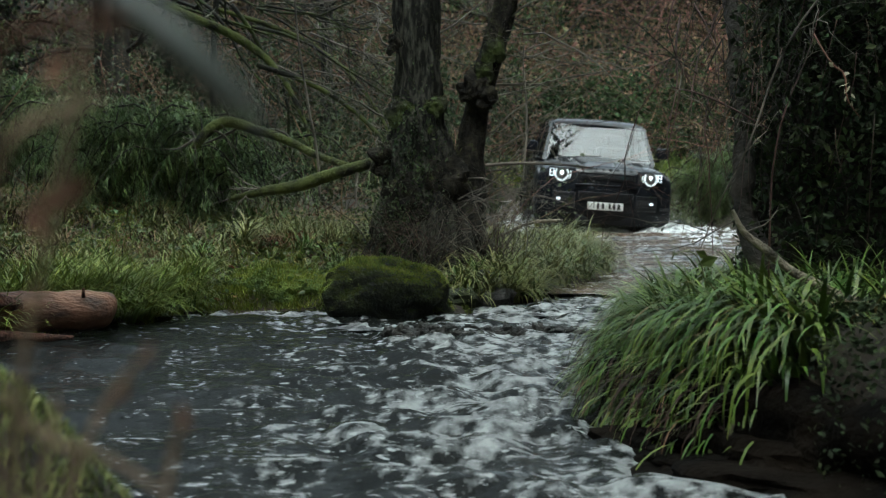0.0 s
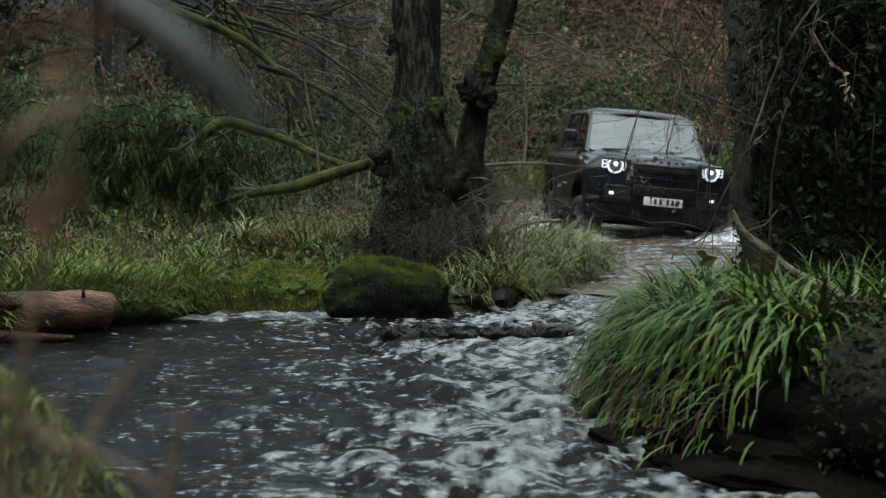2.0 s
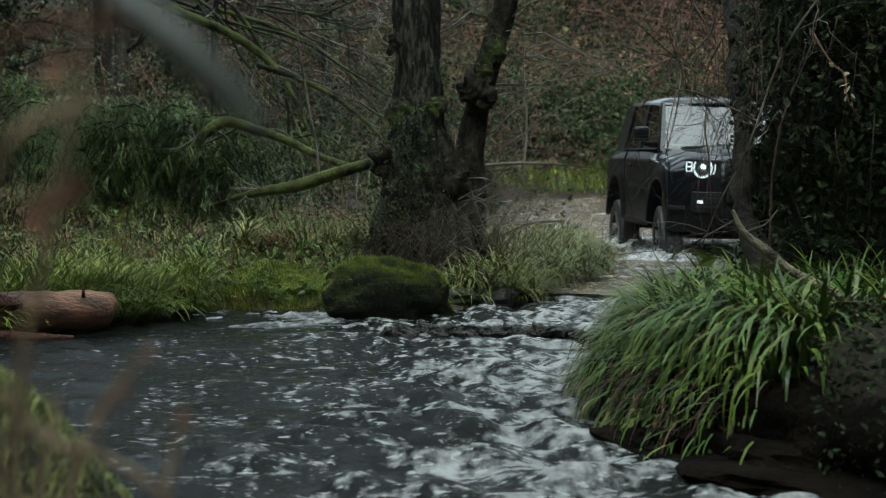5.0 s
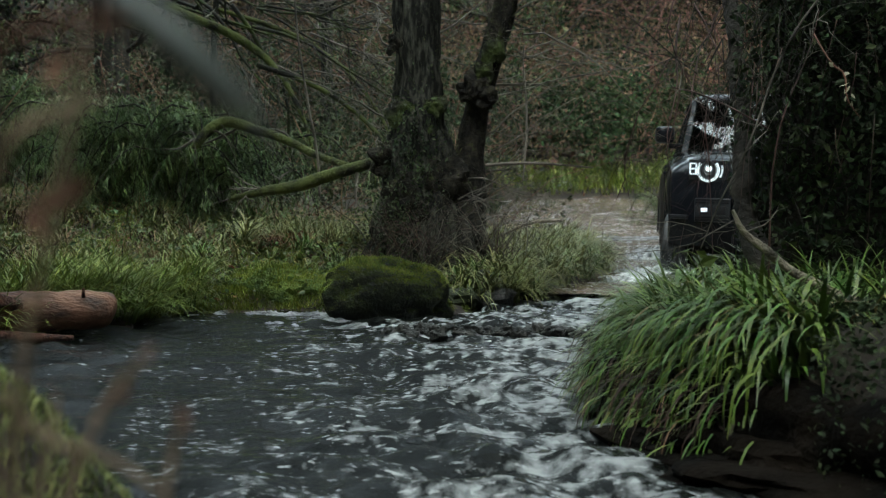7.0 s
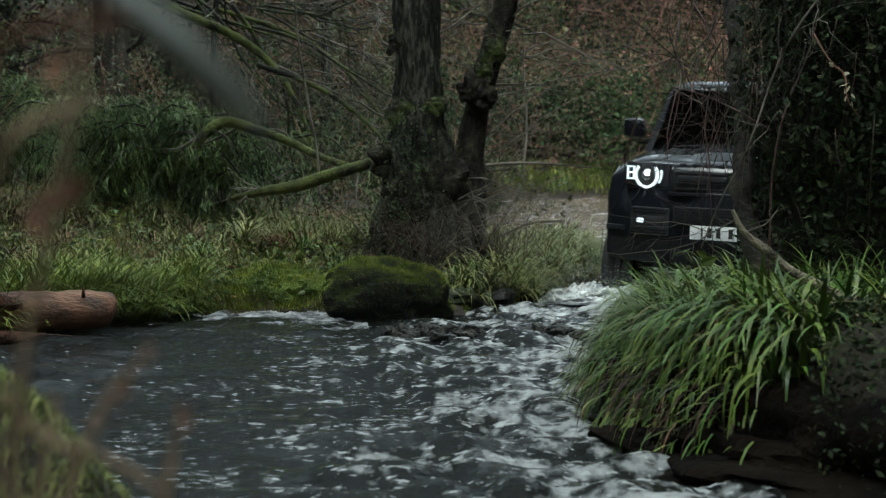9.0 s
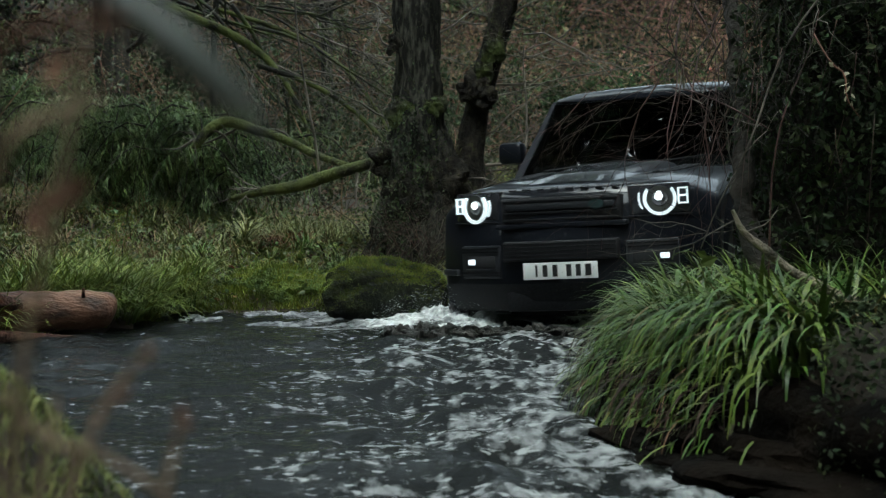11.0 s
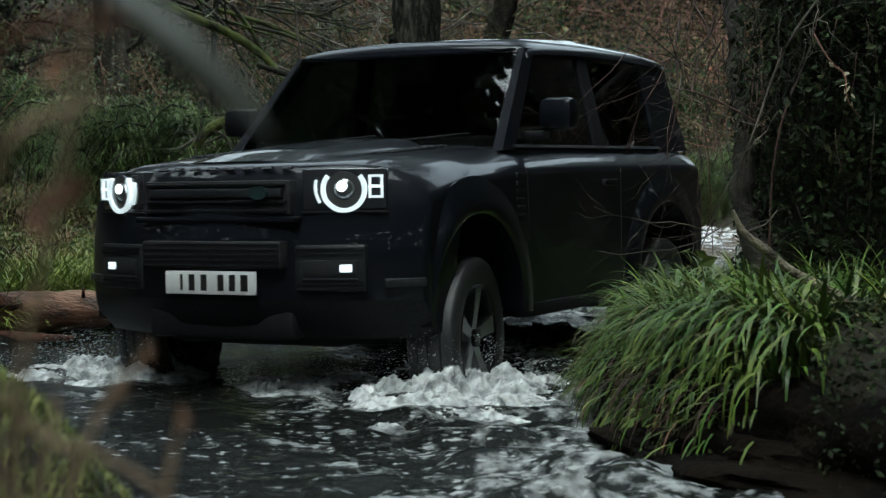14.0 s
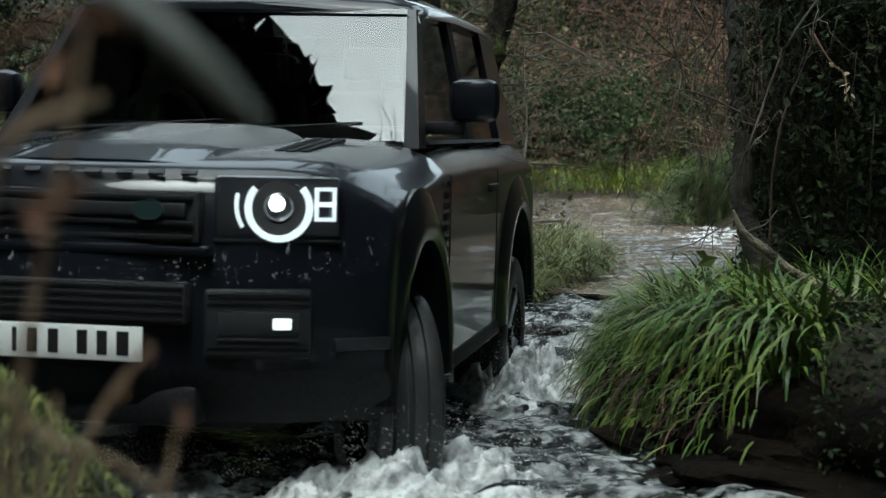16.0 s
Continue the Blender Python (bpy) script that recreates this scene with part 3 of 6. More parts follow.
def build_lamp(car, s):
    """A headlamp: dark housing, bright ring open at its top, projector, two small outer squares and an inner blade."""
    m = pose(0.758, 0.642 * s, 1.037, 0, 0, 22 * s)
    bm = bmesh.new()
    box(bm, -0.10, 0.012, -0.20, 0.20, -0.095, 0.10, 0.015, m)
    lamp = part("headlight", bm, LENS, car, "clear-glass headlight with a bright ring, switched on")
    bm = bmesh.new()
    sweep(bm, (0.022, 0, 0), 0.098, 0.0105, 0.012, 140, 400, 36, m)
    part("light_ring", bm, LAMP_RING, lamp)
    bm = bmesh.new()
    bmesh.ops.create_uvsphere(bm, u_segments=24, v_segments=12, radius=0.026, matrix=m @ pose(0.036, -0.008 * s, 0.014) @ Matrix.Diagonal((0.6, 1.0, 0.95, 1)))
    part("bulb_glow", bm, LAMP_CORE, lamp)
    bm = bmesh.new()
    bmesh.ops.create_uvsphere(bm, u_segments=24, v_segments=12, radius=0.054, matrix=m @ pose(0.008, 0, 0.004) @ Matrix.Diagonal((0.6, 1.0, 0.95, 1)))
    part("projector", bm, CHROME, lamp)
    bm = bmesh.new()
    sweep(bm, (0.016, 0, 0), 0.068, 0.017, 0.008, 0, 360, 32, m, True)
    part("reflector_bowl", bm, CHROME, lamp)
    for zc in (0.038, -0.012):
        bm = bmesh.new()
        y0, y1 = (0.116, 0.184) if s > 0 else (-0.184, -0.116)
        t = 0.011
        box(bm, 0.008, 0.028, y0, y1, zc + 0.029 - t, zc + 0.029, 0, m)
        box(bm, 0.008, 0.028, y0, y1, zc - 0.029, zc - 0.029 + t, 0, m)
        box(bm, 0.008, 0.028, y0, y0 + t, zc - 0.018, zc + 0.018, 0, m)
        box(bm, 0.008, 0.028, y1 - t, y1, zc - 0.018, zc + 0.018, 0, m)
        part("marker_square", bm, LAMP_RING, lamp)
    bm = bmesh.new()
    sweep(bm, (0.02, 0, 0.01), 0.135, 0.006, 0.008, 165 if s > 0 else -32, 212 if s > 0 else 15, 12, m)
    part("inner_blade", bm, LAMP_RING, lamp)
    bm = bmesh.new()
    box(bm, -0.05, 0.02, -0.205, 0.205, -0.112, -0.10, 0.004, m)
    part("lower_lip", bm, TRIM, lamp)


def build_car():
    car = tagged(new("car"), "black wet four-wheel-drive car with boxy body, lamps on", "car")
    shell, valance = split_off(car_body(), lambda c: c.x > 0.4 and c.z < 0.53 and abs(c.y) < 0.97)
    part("body", shell, PAINT, car)
    part("lower_bumper", valance, TRIM, car, "matt black lower bumper")
    # roof
    bm = bmesh.new()
    rings = []
    for x, top, edge in ((-0.985, 1.805, 1.79), (-1.02, 1.835, 1.806), (-1.2, 1.868, 1.822), (-2.0, 1.90, 1.84), (-2.8, 1.885, 1.835), (-3.10, 1.87, 1.82), (-3.21, 1.845, 1.80)):
        ring = []
        for y in (-0.755, -0.745, -0.70, -0.6, -0.3, 0, 0.3, 0.6, 0.70, 0.745, 0.755):
            a = abs(y)
            z = top - 0.02 * (a / 0.7) ** 2 if a <= 0.6 else edge if a <= 0.71 else edge - 0.03 if a < 0.75 else edge - 0.06
            ring.append(bm.verts.new((x + (0.05 * (a / 0.75) ** 2 * (-1 if x > -2 else 1)), y, z)))
        ring += [bm.verts.new((x, 0.70, 1.765)), bm.verts.new((x, -0.70, 1.765))]
        rings.append(ring)
    for a, b in zip(rings[:-1], rings[1:]):
        for i in range(len(a)):
            j = (i + 1) % len(a)
            bm.faces.new((a[i], a[j], b[j], b[i]))
    bm.faces.new(rings[0]), bm.faces.new(rings[-1][::-1])
    bmesh.ops.recalc_face_normals(bm, faces=bm.faces)
    part("roof", bm, PAINT, car)
    # pillars and side windows
    def rail(t, up):
        """A place on the flank above the belt: t along the car, up 0 at the belt and 1 at the roof."""
        return (t, 0.865 + (0.735 - 0.865) * up, 1.22 + (1.79 - 1.22) * up)
    for s in (1, -1):
        f = lambda p: (p[0], p[1] * s, p[2])
        inn = (0, -s, -0.1)
        bm = bmesh.new()
        slab(bm, [f(rail(-0.47, 0)), f(rail(-0.62, 0)), f(rail(-1.16, 1)), f(rail(-1.03, 1))], 0.06, inn)
        part("windscreen_pillar", bm, PAINT, car)
        bm = bmesh.new()
        slab(bm, [f(rail(-1.74, 0)), f(rail(-1.88, 0)), f(rail(-1.86, 1)), f(rail(-1.74, 1))], 0.05, inn)
        part("door_pillar", bm, TRIM, car)
        bm = bmesh.new()
        slab(bm, [f(rail(-2.72, 0)), f(rail(-3.26, 0)), f(rail(-3.15, 1)), f(rail(-2.72, 1))], 0.05, inn)
        part("rear_quarter", bm, PAINT, car)
        for t0, t1, u0, u1 in ((-0.63, -1.74, -1.17, -1.74), (-1.88, -2.72, -1.86, -2.72)):
            bm = bmesh.new()
            p = [f(rail(t0, 0)), f(rail(t1, 0)), f(rail(u1, 1)), f(rail(u0, 1))]
            slab(bm, [(a, b - 0.02 * s, c) for a, b, c in p], 0.005, inn)
            part("side_window", bm, GLASS, car, "tinted side window").visible_shadow = False
        bm = bmesh.new()
        slab(bm, [f((-0.60, 0.885, 1.235)), f((-2.72, 0.885, 1.235)), f((-2.72, 0.87, 1.250)), f((-0.60, 0.87, 1.250))], 0.03, inn)
        part("window_sill", bm, TRIM, car)
        # mirror
        bm = bmesh.new()
        box(bm, -0.93, -0.78, 0.92 * s if s > 0 else -1.12, 1.12 if s > 0 else -0.92, 1.325, 1.50, 0.045)
        mirror = part("wing_mirror", bm, PAINT, car)
        bm = bmesh.new()
        box(bm, -0.88, -0.82, 0.82 if s > 0 else -0.98, 0.98 if s > 0 else -0.82, 1.275, 1.325, 0.012)
        part("mirror_arm", bm, TRIM, mirror)
        # flared arch lips
        for cx in (FRONT_AXLE, REAR_AXLE):
            bm = bmesh.new()
            rows = []
            for k in range(37):
                a = -4 + 188 * k / 36
                lead = sm((a - 2) / 40) if cx > -1 else sm((178 - a) / 40)
                wide = 0.555 + 0.115 * float(lead)
                ring = []
                for r, y in ((0.485, 0.90), (0.485, 1.012), (0.505, 1.022), (0.545, 1.020), (0.56 * 0.4 + wide * 0.6 - 0.02, 1.004), (wide, 0.980), (wide, 0.90)):
                    x, z = cx + r * math.cos(radians(a)), 0.42 + r * math.sin(radians(a)) * 1.0
                    if x > 0.40:
                        x, y = x - 0.30 * (x - 0.40), y - 0.16 * (x - 0.40)
                    ring.append(bm.verts.new((x, y * s, z)))
                rows.append(ring)
            for p, q in zip(rows[:-1], rows[1:]):
                for i in range(7):
                    bm.faces.new((p[i], p[(i + 1) % 7], q[(i + 1) % 7], q[i]))
            bm.faces.new(rows[0]), bm.faces.new(rows[-1][::-1])
            bmesh.ops.recalc_face_normals(bm, faces=bm.faces)
            part("wheel_arch", bm, PAINT, car)
        # inner wheel boxes
        for cx in (FRONT_AXLE, REAR_AXLE):
            bm = bmesh.new()
            box(bm, cx - 0.52, cx + 0.52, min(0.5 * s, 0.62 * s), max(0.5 * s, 0.62 * s), 0.30, 1.02)
            part("wheel_well", bm, INTERIOR, car)
        # sill, door lines, handle, wing vent
        bm = bmesh.new()
        box(bm, -1.92, -0.46, min(0.90 * s, 0.995 * s), max(0.90 * s, 0.995 * s), 0.345, 0.42, 0.015)
        part("sill", bm, TRIM, car)
        for x in (-0.52, -1.80):
            bm = bmesh.new()
            box(bm, x - 0.004, x + 0.004, min(0.96 * s, 0.9875 * s), max(0.96 * s, 0.9875 * s), 0.45, 1.12)
            part("door_gap", bm, INTERIOR, car)
        bm = bmesh.new()
        box(bm, -1.72, -1.52, min(0.97 * s, 1.005 * s), max(0.97 * s, 1.005 * s), 1.02, 1.055, 0.01)
        part("door_handle", bm, TRIM, car)
        for k in range(9):
            bm = bmesh.new()
            box(bm, -0.47, -0.38, min(0.97 * s, 0.994 * s), max(0.97 * s, 0.994 * s), 0.74 + k * 0.042, 0.765 + k * 0.042, 0.004)
            part("vent_slat", bm, TRIM, car)
        # washer-sized bonnet vents
        bm = bmesh.new()
        for i in range(14):
            for j in range(3):
                x0, y0 = -0.34 + i * 0.042 + (j % 2) * 0.02, (0.50 + j * 0.045) * s
                box(bm, x0, x0 + 0.030, y0 - 0.016, y0 + 0.016, -0.006, 0.008, 0.003, pose(0, 0, 1.222, 0, 3.9))
        part("bonnet_tread", bm, TRIM, car, "black chequered bonnet panel")
        build_lamp(car, s)
        # fog lamp pod
        m = pose(0.822, 0.60 * s, 0.675, 0, 0, 18 * s)
        bm = bmesh.new()
        box(bm, -0.10, 0.02, -0.17, 0.17, -0.115, 0.105, 0.012, m)
        pod = part("fog_pod", bm, GREY_TRIM, car, "satin grey ribbed bumper corner")
        bm = bmesh.new()
        box(bm, 0.0, 0.024, -0.13, 0.13, -0.045, 0.035, 0.006, m)
        part("fog_recess", bm, INTERIOR, pod)
        for k in range(9):
            bm = bmesh.new()
            z = -0.098 + k * 0.023
            if -0.055 < z < 0.045:
                continue
            box(bm, 0.018, 0.026, -0.16, 0.16, z - 0.005, z + 0.005, 0, m)
            part("pod_rib", bm, TRIM, pod)
        bm = bmesh.new()
        y0, y1 = (0.045, 0.105) if s > 0 else (-0.105, -0.045)
        box(bm, 0.015, 0.032, y0, y1, -0.022, 0.014, 0.006, m)
        part("fog_light", bm, FOG_GLOW, pod, "small bright fog light")
        bm = bmesh.new()
        box(bm, 0.0, 0.03, -0.13, 0.13, -0.060, -0.050, 0.003, m)
        part("fog_trim", bm, GREY_TRIM, pod)
        # grey bar added for the highlight on the bumper's lower corner
        bm = bmesh.new()
        box(bm, -0.10, 0.02, -0.10, 0.10, -0.02, 0.02, 0.008, pose(0.655, 0.90 * s, 0.60, 0, 0, 38 * s))
        part("corner_highlight_bar", bm, GREY_TRIM, car)
    # windscreen and rear glass
    bm = bmesh.new()
    slab(bm, [(-0.50, -0.80, 1.245), (-0.50, 0.80, 1.245), (-1.02, 0.70, 1.79), (-1.02, -0.70, 1.79)], 0.006, (-0.7, 0, -0.7))
    part("windscreen", bm, GLASS, car, "dark reflective windscreen").visible_shadow = False
    bm = bmesh.new()
    slab(bm, [(-3.29, -0.82, 1.22), (-3.29, 0.82, 1.22), (-3.19, 0.70, 1.79), (-3.19, -0.70, 1.79)], 0.03, (1, 0, 0))
    part("tailgate", bm, INTERIOR, car)
    for y0, y1 in ((-0.62, 0.05), (-0.02, 0.62)):
        bm = bmesh.new()
        v, f = tube_arrays([rod([(-0.50, y0, 1.262), (-0.535, (y0 + y1) / 2, 1.29), (-0.56, y1, 1.315)], [0.009, 0.007, 0.004])], 6)
        vs = [bm.verts.new(p) for p in v]
        for q in f:
            bm.faces.new([vs[i] for i in q])
        part("wiper", bm, TRIM, car)
    # bonnet: raised centre panel and its front edge
    bm = bmesh.new()
    grid = []
    for i in range(13):
        u = i / 12
        x = 0.72 - 1.13 * u
        half = 0.37 + 0.06 * u
        base = 1.172 + 0.085 * u
        grid.append([bm.verts.new((x - 0.05 * (w * half) ** 2 / 0.14 * (1 - u), w * half, base - 0.02 + (0.020 + 0.034 * min(1.0, u * 4)) * (1 - abs(w) ** 7) + 0.006 * (1 - w * w)))
                     for w in (-1.0, -0.985, -0.96, -0.92, -0.8, -0.5, 0, 0.5, 0.8, 0.92, 0.96, 0.985, 1.0)])
    for p, q in zip(grid[:-1], grid[1:]):
        for i in range(12):
            bm.faces.new((p[i], p[i + 1], q[i + 1], q[i]))
    bmesh.ops.recalc_face_normals(bm, faces=bm.faces)
    part("bonnet_panel", bm, PAINT, car)
    # letters of the maker's name as plain bars
    for k in range(8):
        bm = bmesh.new()
        y = -0.36 + k * 0.103
        box(bm, -0.004, 0.004, y - 0.026, y + 0.026, -0.010, 0.010, 0, pose(0.838 - 0.34 * (abs(y) / 0.99) ** 2.3, 0, 1.142, 0, -50))
        part("letter_bar", bm, LETTER, car)
    # grille
    bm = bmesh.new()
    box(bm, 0.78, 0.885, -0.42, 0.42, 0.92, 1.085, 0.012)
    grille = part("grille", bm, INTERIOR, car, "black recessed grille with grey bars")
    for z in (0.94, 0.985, 1.065):
        bm = bmesh.new()
        box(bm, 0.84, 0.90, -0.40, 0.40, z - 0.008, z + 0.008, 0.003)
        part("grille_bar", bm, TRIM, grille)
    bm = bmesh.new()
    box(bm, 0.84, 0.905, -0.38, 0.38, 1.005, 1.048, 0.006)
    part("badge_bar", bm, GREY_TRIM, grille)
    bm = bmesh.new()
    cyl(bm, 0.052, 0.016, pose(0.906, 0.26, 1.026, 0, 90) @ Matrix.Diagonal((0.62, 1, 1, 1)), 24)
    part("badge", bm, BADGE, grille, "small green oval badge")
    bm = bmesh.new()
    box(bm, 0.80, 0.915, -0.46, 0.46, 0.885, 0.915, 0.01)
    part("grille_lip", bm, PAINT, grille)
    # bumper with its lower mesh, plate and skid pan
    bm = bmesh.new()
    box(bm, 0.84, 0.946, -0.40, 0.40, 0.67, 0.80, 0.012)
    mesh_panel = part("lower_grille", bm, INTERIOR, car)
    for k in range(5):
        bm = bmesh.new()
        box(bm, 0.90, 0.951, -0.39, 0.39, 0.68 + k * 0.025, 0.688 + k * 0.025)
        part("mesh_bar", bm, TRIM, mesh_panel)
    bm = bmesh.new()
    box(bm, 0.74, 0.88, -0.42, 0.42, 0.33, 0.47, 0.03)
    part("skid_plate", bm, TRIM, car)
    bm = bmesh.new()
    box(bm, 0.935, 0.948, -0.26, 0.26, 0.547, 0.658, 0.004)
    plate = part("number_plate", bm, PLATE, car, "white number plate with black characters")
    for y, w in ((-0.165, 0.014), (-0.105, 0.034), (-0.035, 0.034), (0.062, 0.034), (0.128, 0.034), (0.196, 0.040)):
        bm = bmesh.new()
        box(bm, 0.946, 0.950, y - w / 2, y + w / 2, 0.565, 0.642)
        part("character_bar", bm, PLATE_INK, plate)
    # underbody and cabin
    bm = bmesh.new()
    box(bm, -3.3, 0.55, -0.5, 0.5, 0.27, 0.42, 0.03)
    part("underbody", bm, INTERIOR, car)
    for x in (FRONT_AXLE, REAR_AXLE):
        bm = bmesh.new()
        cyl(bm, 0.05, 1.6, pose(x, 0, HUB, 90), 12)
        part("axle", bm, INTERIOR, car)
    bm = bmesh.new()
    box(bm, -1.05, -0.60, -0.78, 0.78, 1.16, 1.30, 0.04)
    part("dashboard", bm, INTERIOR, car)
    for x in (-1.75, -2.6):
        for y in (-0.38, 0.38):
            bm = bmesh.new()
            box(bm, x - 0.14, x, y - 0.24, y + 0.24, 0.9, 1.46, 0.06)
            box(bm, x - 0.12, x - 0.03, y - 0.13, y + 0.13, 1.50, 1.66, 0.03)
            box(bm, x - 0.1, x - 0.06, y - 0.05, y + 0.05, 1.44, 1.52)
            part("seat_back", bm, INTERIOR, car)
    bm = bmesh.new()
    sweep(bm, (0, 0, 0), 0.18, 0.014, 0.014, 0, 360, 28, pose(-1.12, -0.38, 1.27, 0, 20), True)
    part("steering_wheel", bm, INTERIOR, car)
    return car


car = build_car()
wheels = []
for wx, wside in ((FRONT_AXLE, 1), (FRONT_AXLE, -1), (REAR_AXLE, 1), (REAR_AXLE, -1)):
    w = build_wheel(wside)
    w.parent = car
    wheels.append((w, wx, wside))
# ---- stones, log and boulder at the water's edge ----
def lumpy(name, size, seed, material, subdiv=4, rough=0.22):
    rng = np.random.default_rng(seed)
    bm = bmesh.new()
    bmesh.ops.create_icosphere(bm, subdivisions=subdiv, radius=1.0)
    off = Vector(rng.uniform(0, 50, 3))
    for v in bm.verts:
        p = v.co.copy()
        k = 1 + rough * noise.noise(p * 1.3 + off) + rough * 0.5 * noise.noise(p * 3.1 + off) + rough * 0.2 * noise.noise(p * 8 + off)
        v.co = Vector((p.x * size[0], p.y * size[1], p.z * size[2])) * k
        if p.z > 0.55:
            v.co.z -= (p.z - 0.55) * size[2] * 0.45
    return part(name, bm, material, None)


def fuzz(name, host, count, length, rng, material, floor=-1.0, parent=None, width=0.006, wrap=0.45):
    """Short upright moss shoots all over a thing's upper faces."""
    me = host.data
    n = len(me.polygons)
    c, nor, ar = np.empty(n * 3), np.empty(n * 3), np.empty(n)
    me.polygons.foreach_get("center", c), me.polygons.foreach_get("normal", nor), me.polygons.foreach_get("area", ar)
    c, nor = c.reshape(-1, 3), nor.reshape(-1, 3)
    ar = ar * np.clip(nor[:, 2] + wrap, 0, 1) * (c[:, 2] > floor)
    pick = rng.choice(n, count, p=ar / ar.sum())
    p = c[pick] + rng.normal(size=(count, 3)) * np.sqrt(me.polygons[0].area) * 0.5 - nor[pick] * length * 0.2
    head = np.arctan2(nor[pick, 1], nor[pick, 0]) + rng.normal(size=count) * 0.7
    lean = np.arccos(np.clip(nor[pick, 2], -1, 1)) * 0.8
    v, f = blade_arrays(p, head, length * rng.uniform(0.5, 1.4, count), lean, rng.uniform(0, 0.8, count), np.full(count, width), 2)
    return from_arrays(name, v, f, material, parent)


rng = np.random.default_rng(3)
boulder = tagged(lumpy("boulder", (0.46, 0.36, 0.31), 4, BOULDER, 5), "rounded boulder covered in green moss at the water's edge", "boulder")
boulder.location = (-0.40, 12.72, 0.21)
tagged(fuzz("moss_layer", boulder, 42000, 0.013, rng, BOULDER_MOSS, -0.12, boulder, 0.005, 0.30), "short green moss", kind="stuff")
hump = tagged(lumpy("moss_hump", (0.42, 0.42, 0.20), 9, MOSS, 4, 0.3), "low hump of green moss on the bank", "moss hump")
hump.location = (-1.30, 13.75, 0.17)
tagged(fuzz("moss_layer", hump, 16000, 0.022, rng, BOULDER_MOSS, -0.1, hump, 0.005), "short green moss", kind="stuff")

stone_mesh = [lumpy("stone", (0.075, 0.055, 0.035), 20 + k, ROCK, 3, 0.6) for k in range(4)]
for k in range(44):
    x = -0.35 + 1.25 * (k + rng.uniform(-0.5, 0.5)) / 44
    y = 11.25 + 0.12 * math.sin(k) + rng.normal() * 0.06
    s = stone_mesh[k] if k < 4 else new("stone", stone_mesh[k % 4].data)
    s.matrix_world = pose(x, y, 0.075, rng.uniform(-20, 20), rng.uniform(-20, 20), rng.uniform(0, 360)) @ Matrix.Diagonal((*rng.uniform(0.45, 1.1, 2), rng.uniform(0.8, 1.6), 1))
    tagged(s, "small dark wet stone breaking the stream's surface", "stone", "stones in the rapid")


def build_log():
    log = tagged(new("log"), "broken reddish-brown log lying at the water's edge", "log")
    pts = [(-3.6, 10.85, 0.20), (-3.2, 10.95, 0.21), (-2.7, 11.1, 0.22), (-2.40, 11.19, 0.222), (-2.19, 11.26, 0.225), (-2.13, 11.28, 0.22), (-2.105, 11.29, 0.215)]
    v, f = tube_arrays([rod(pts, [0.135, 0.135, 0.13, 0.128, 0.122, 0.10, 0.04], 2)], 24)
    nz = np.array([noise.noise(Vector(p) * 9) for p in v])
    v = v + (nz[:, None] * 0.012)
    from_arrays("trunk", v, f, LOGWOOD, log)
    v, f = tube_arrays([rod([(-3.5, 10.75, 0.33), (-3.0, 10.85, 0.32), (-2.62, 10.98, 0.27)], [0.12, 0.105, 0.03], 2)], 16)
    nz = np.array([noise.noise(Vector(p) * 11) + 0.6 * noise.noise(Vector(p) * 27) for p in v])
    tagged(from_arrays("rotten_bark", v + nz[:, None] * 0.05, f, ROTTEN, log), "crumbling dark red bark")
    v, f = tube_arrays([rod([(-3.3, 10.7, 0.12), (-2.8, 10.8, 0.09), (-2.3, 10.95, 0.07)], [0.06, 0.05, 0.015], 2)], 8)
    from_arrays("root", v, f, ROTTEN, log)
    v, f = tube_arrays([([(-2.28, 11.15, 0.30), (-2.27, 11.10, 0.37)], [0.014, 0.008])], 6)
    from_arrays("stub", v, f, ROTTEN, log)
    return log


build_log()


# ---- trees ----
def warp(v, amount, scale):
    n = np.array([noise.noise(Vector(p) * scale) for p in v])
    m = np.array([noise.noise(Vector(p) * scale + Vector((9, 4, 2))) for p in v])
    return v + np.stack([n, m, 0 * n], -1) * amount


def bark_tube(name, line, sides, rings, furrow, lump, seed, material, parent):
    """A trunk with furrowed bark: ridges that run along it, lumps at a larger scale."""
    p, r = line
    cut = np.concatenate([[0], np.cumsum(np.linalg.norm(np.diff(p, axis=0), axis=1))])
    s = np.linspace(0, cut[-1], rings)
    q = np.stack([np.interp(s, cut, p[:, k]) for k in range(3)], -1)
    v, f = tube_arrays([(q, np.interp(s, cut, r))], sides)
    out = v.reshape(rings, sides, 3) - q[:, None]
    rad = np.linalg.norm(out, axis=2)
    ang = np.arange(sides) * 2 * math.pi / sides
    k = np.ones((rings, sides))
    for i in range(rings):
        for j in range(sides):
            c, d = math.cos(ang[j]), math.sin(ang[j])
            ridge = abs(noise.noise(Vector((c * 5.5, d * 5.5, s[i] * 2.2 + seed)))) - 0.25
            k[i, j] += furrow * ridge / max(0.3, rad[i, j] / 0.18)
            k[i, j] += lump * noise.noise(Vector((c * 1.3, d * 1.3, s[i] * 2.6 + seed * 3)))
            k[i, j] += lump * 0.5 * noise.noise(Vector((c * 3.0, d * 3.0, s[i] * 6.0 + seed * 5)))
    v = (q[:, None] + out * k[..., None]).reshape(-1, 3)
    return from_arrays(name, v, f, material, parent)


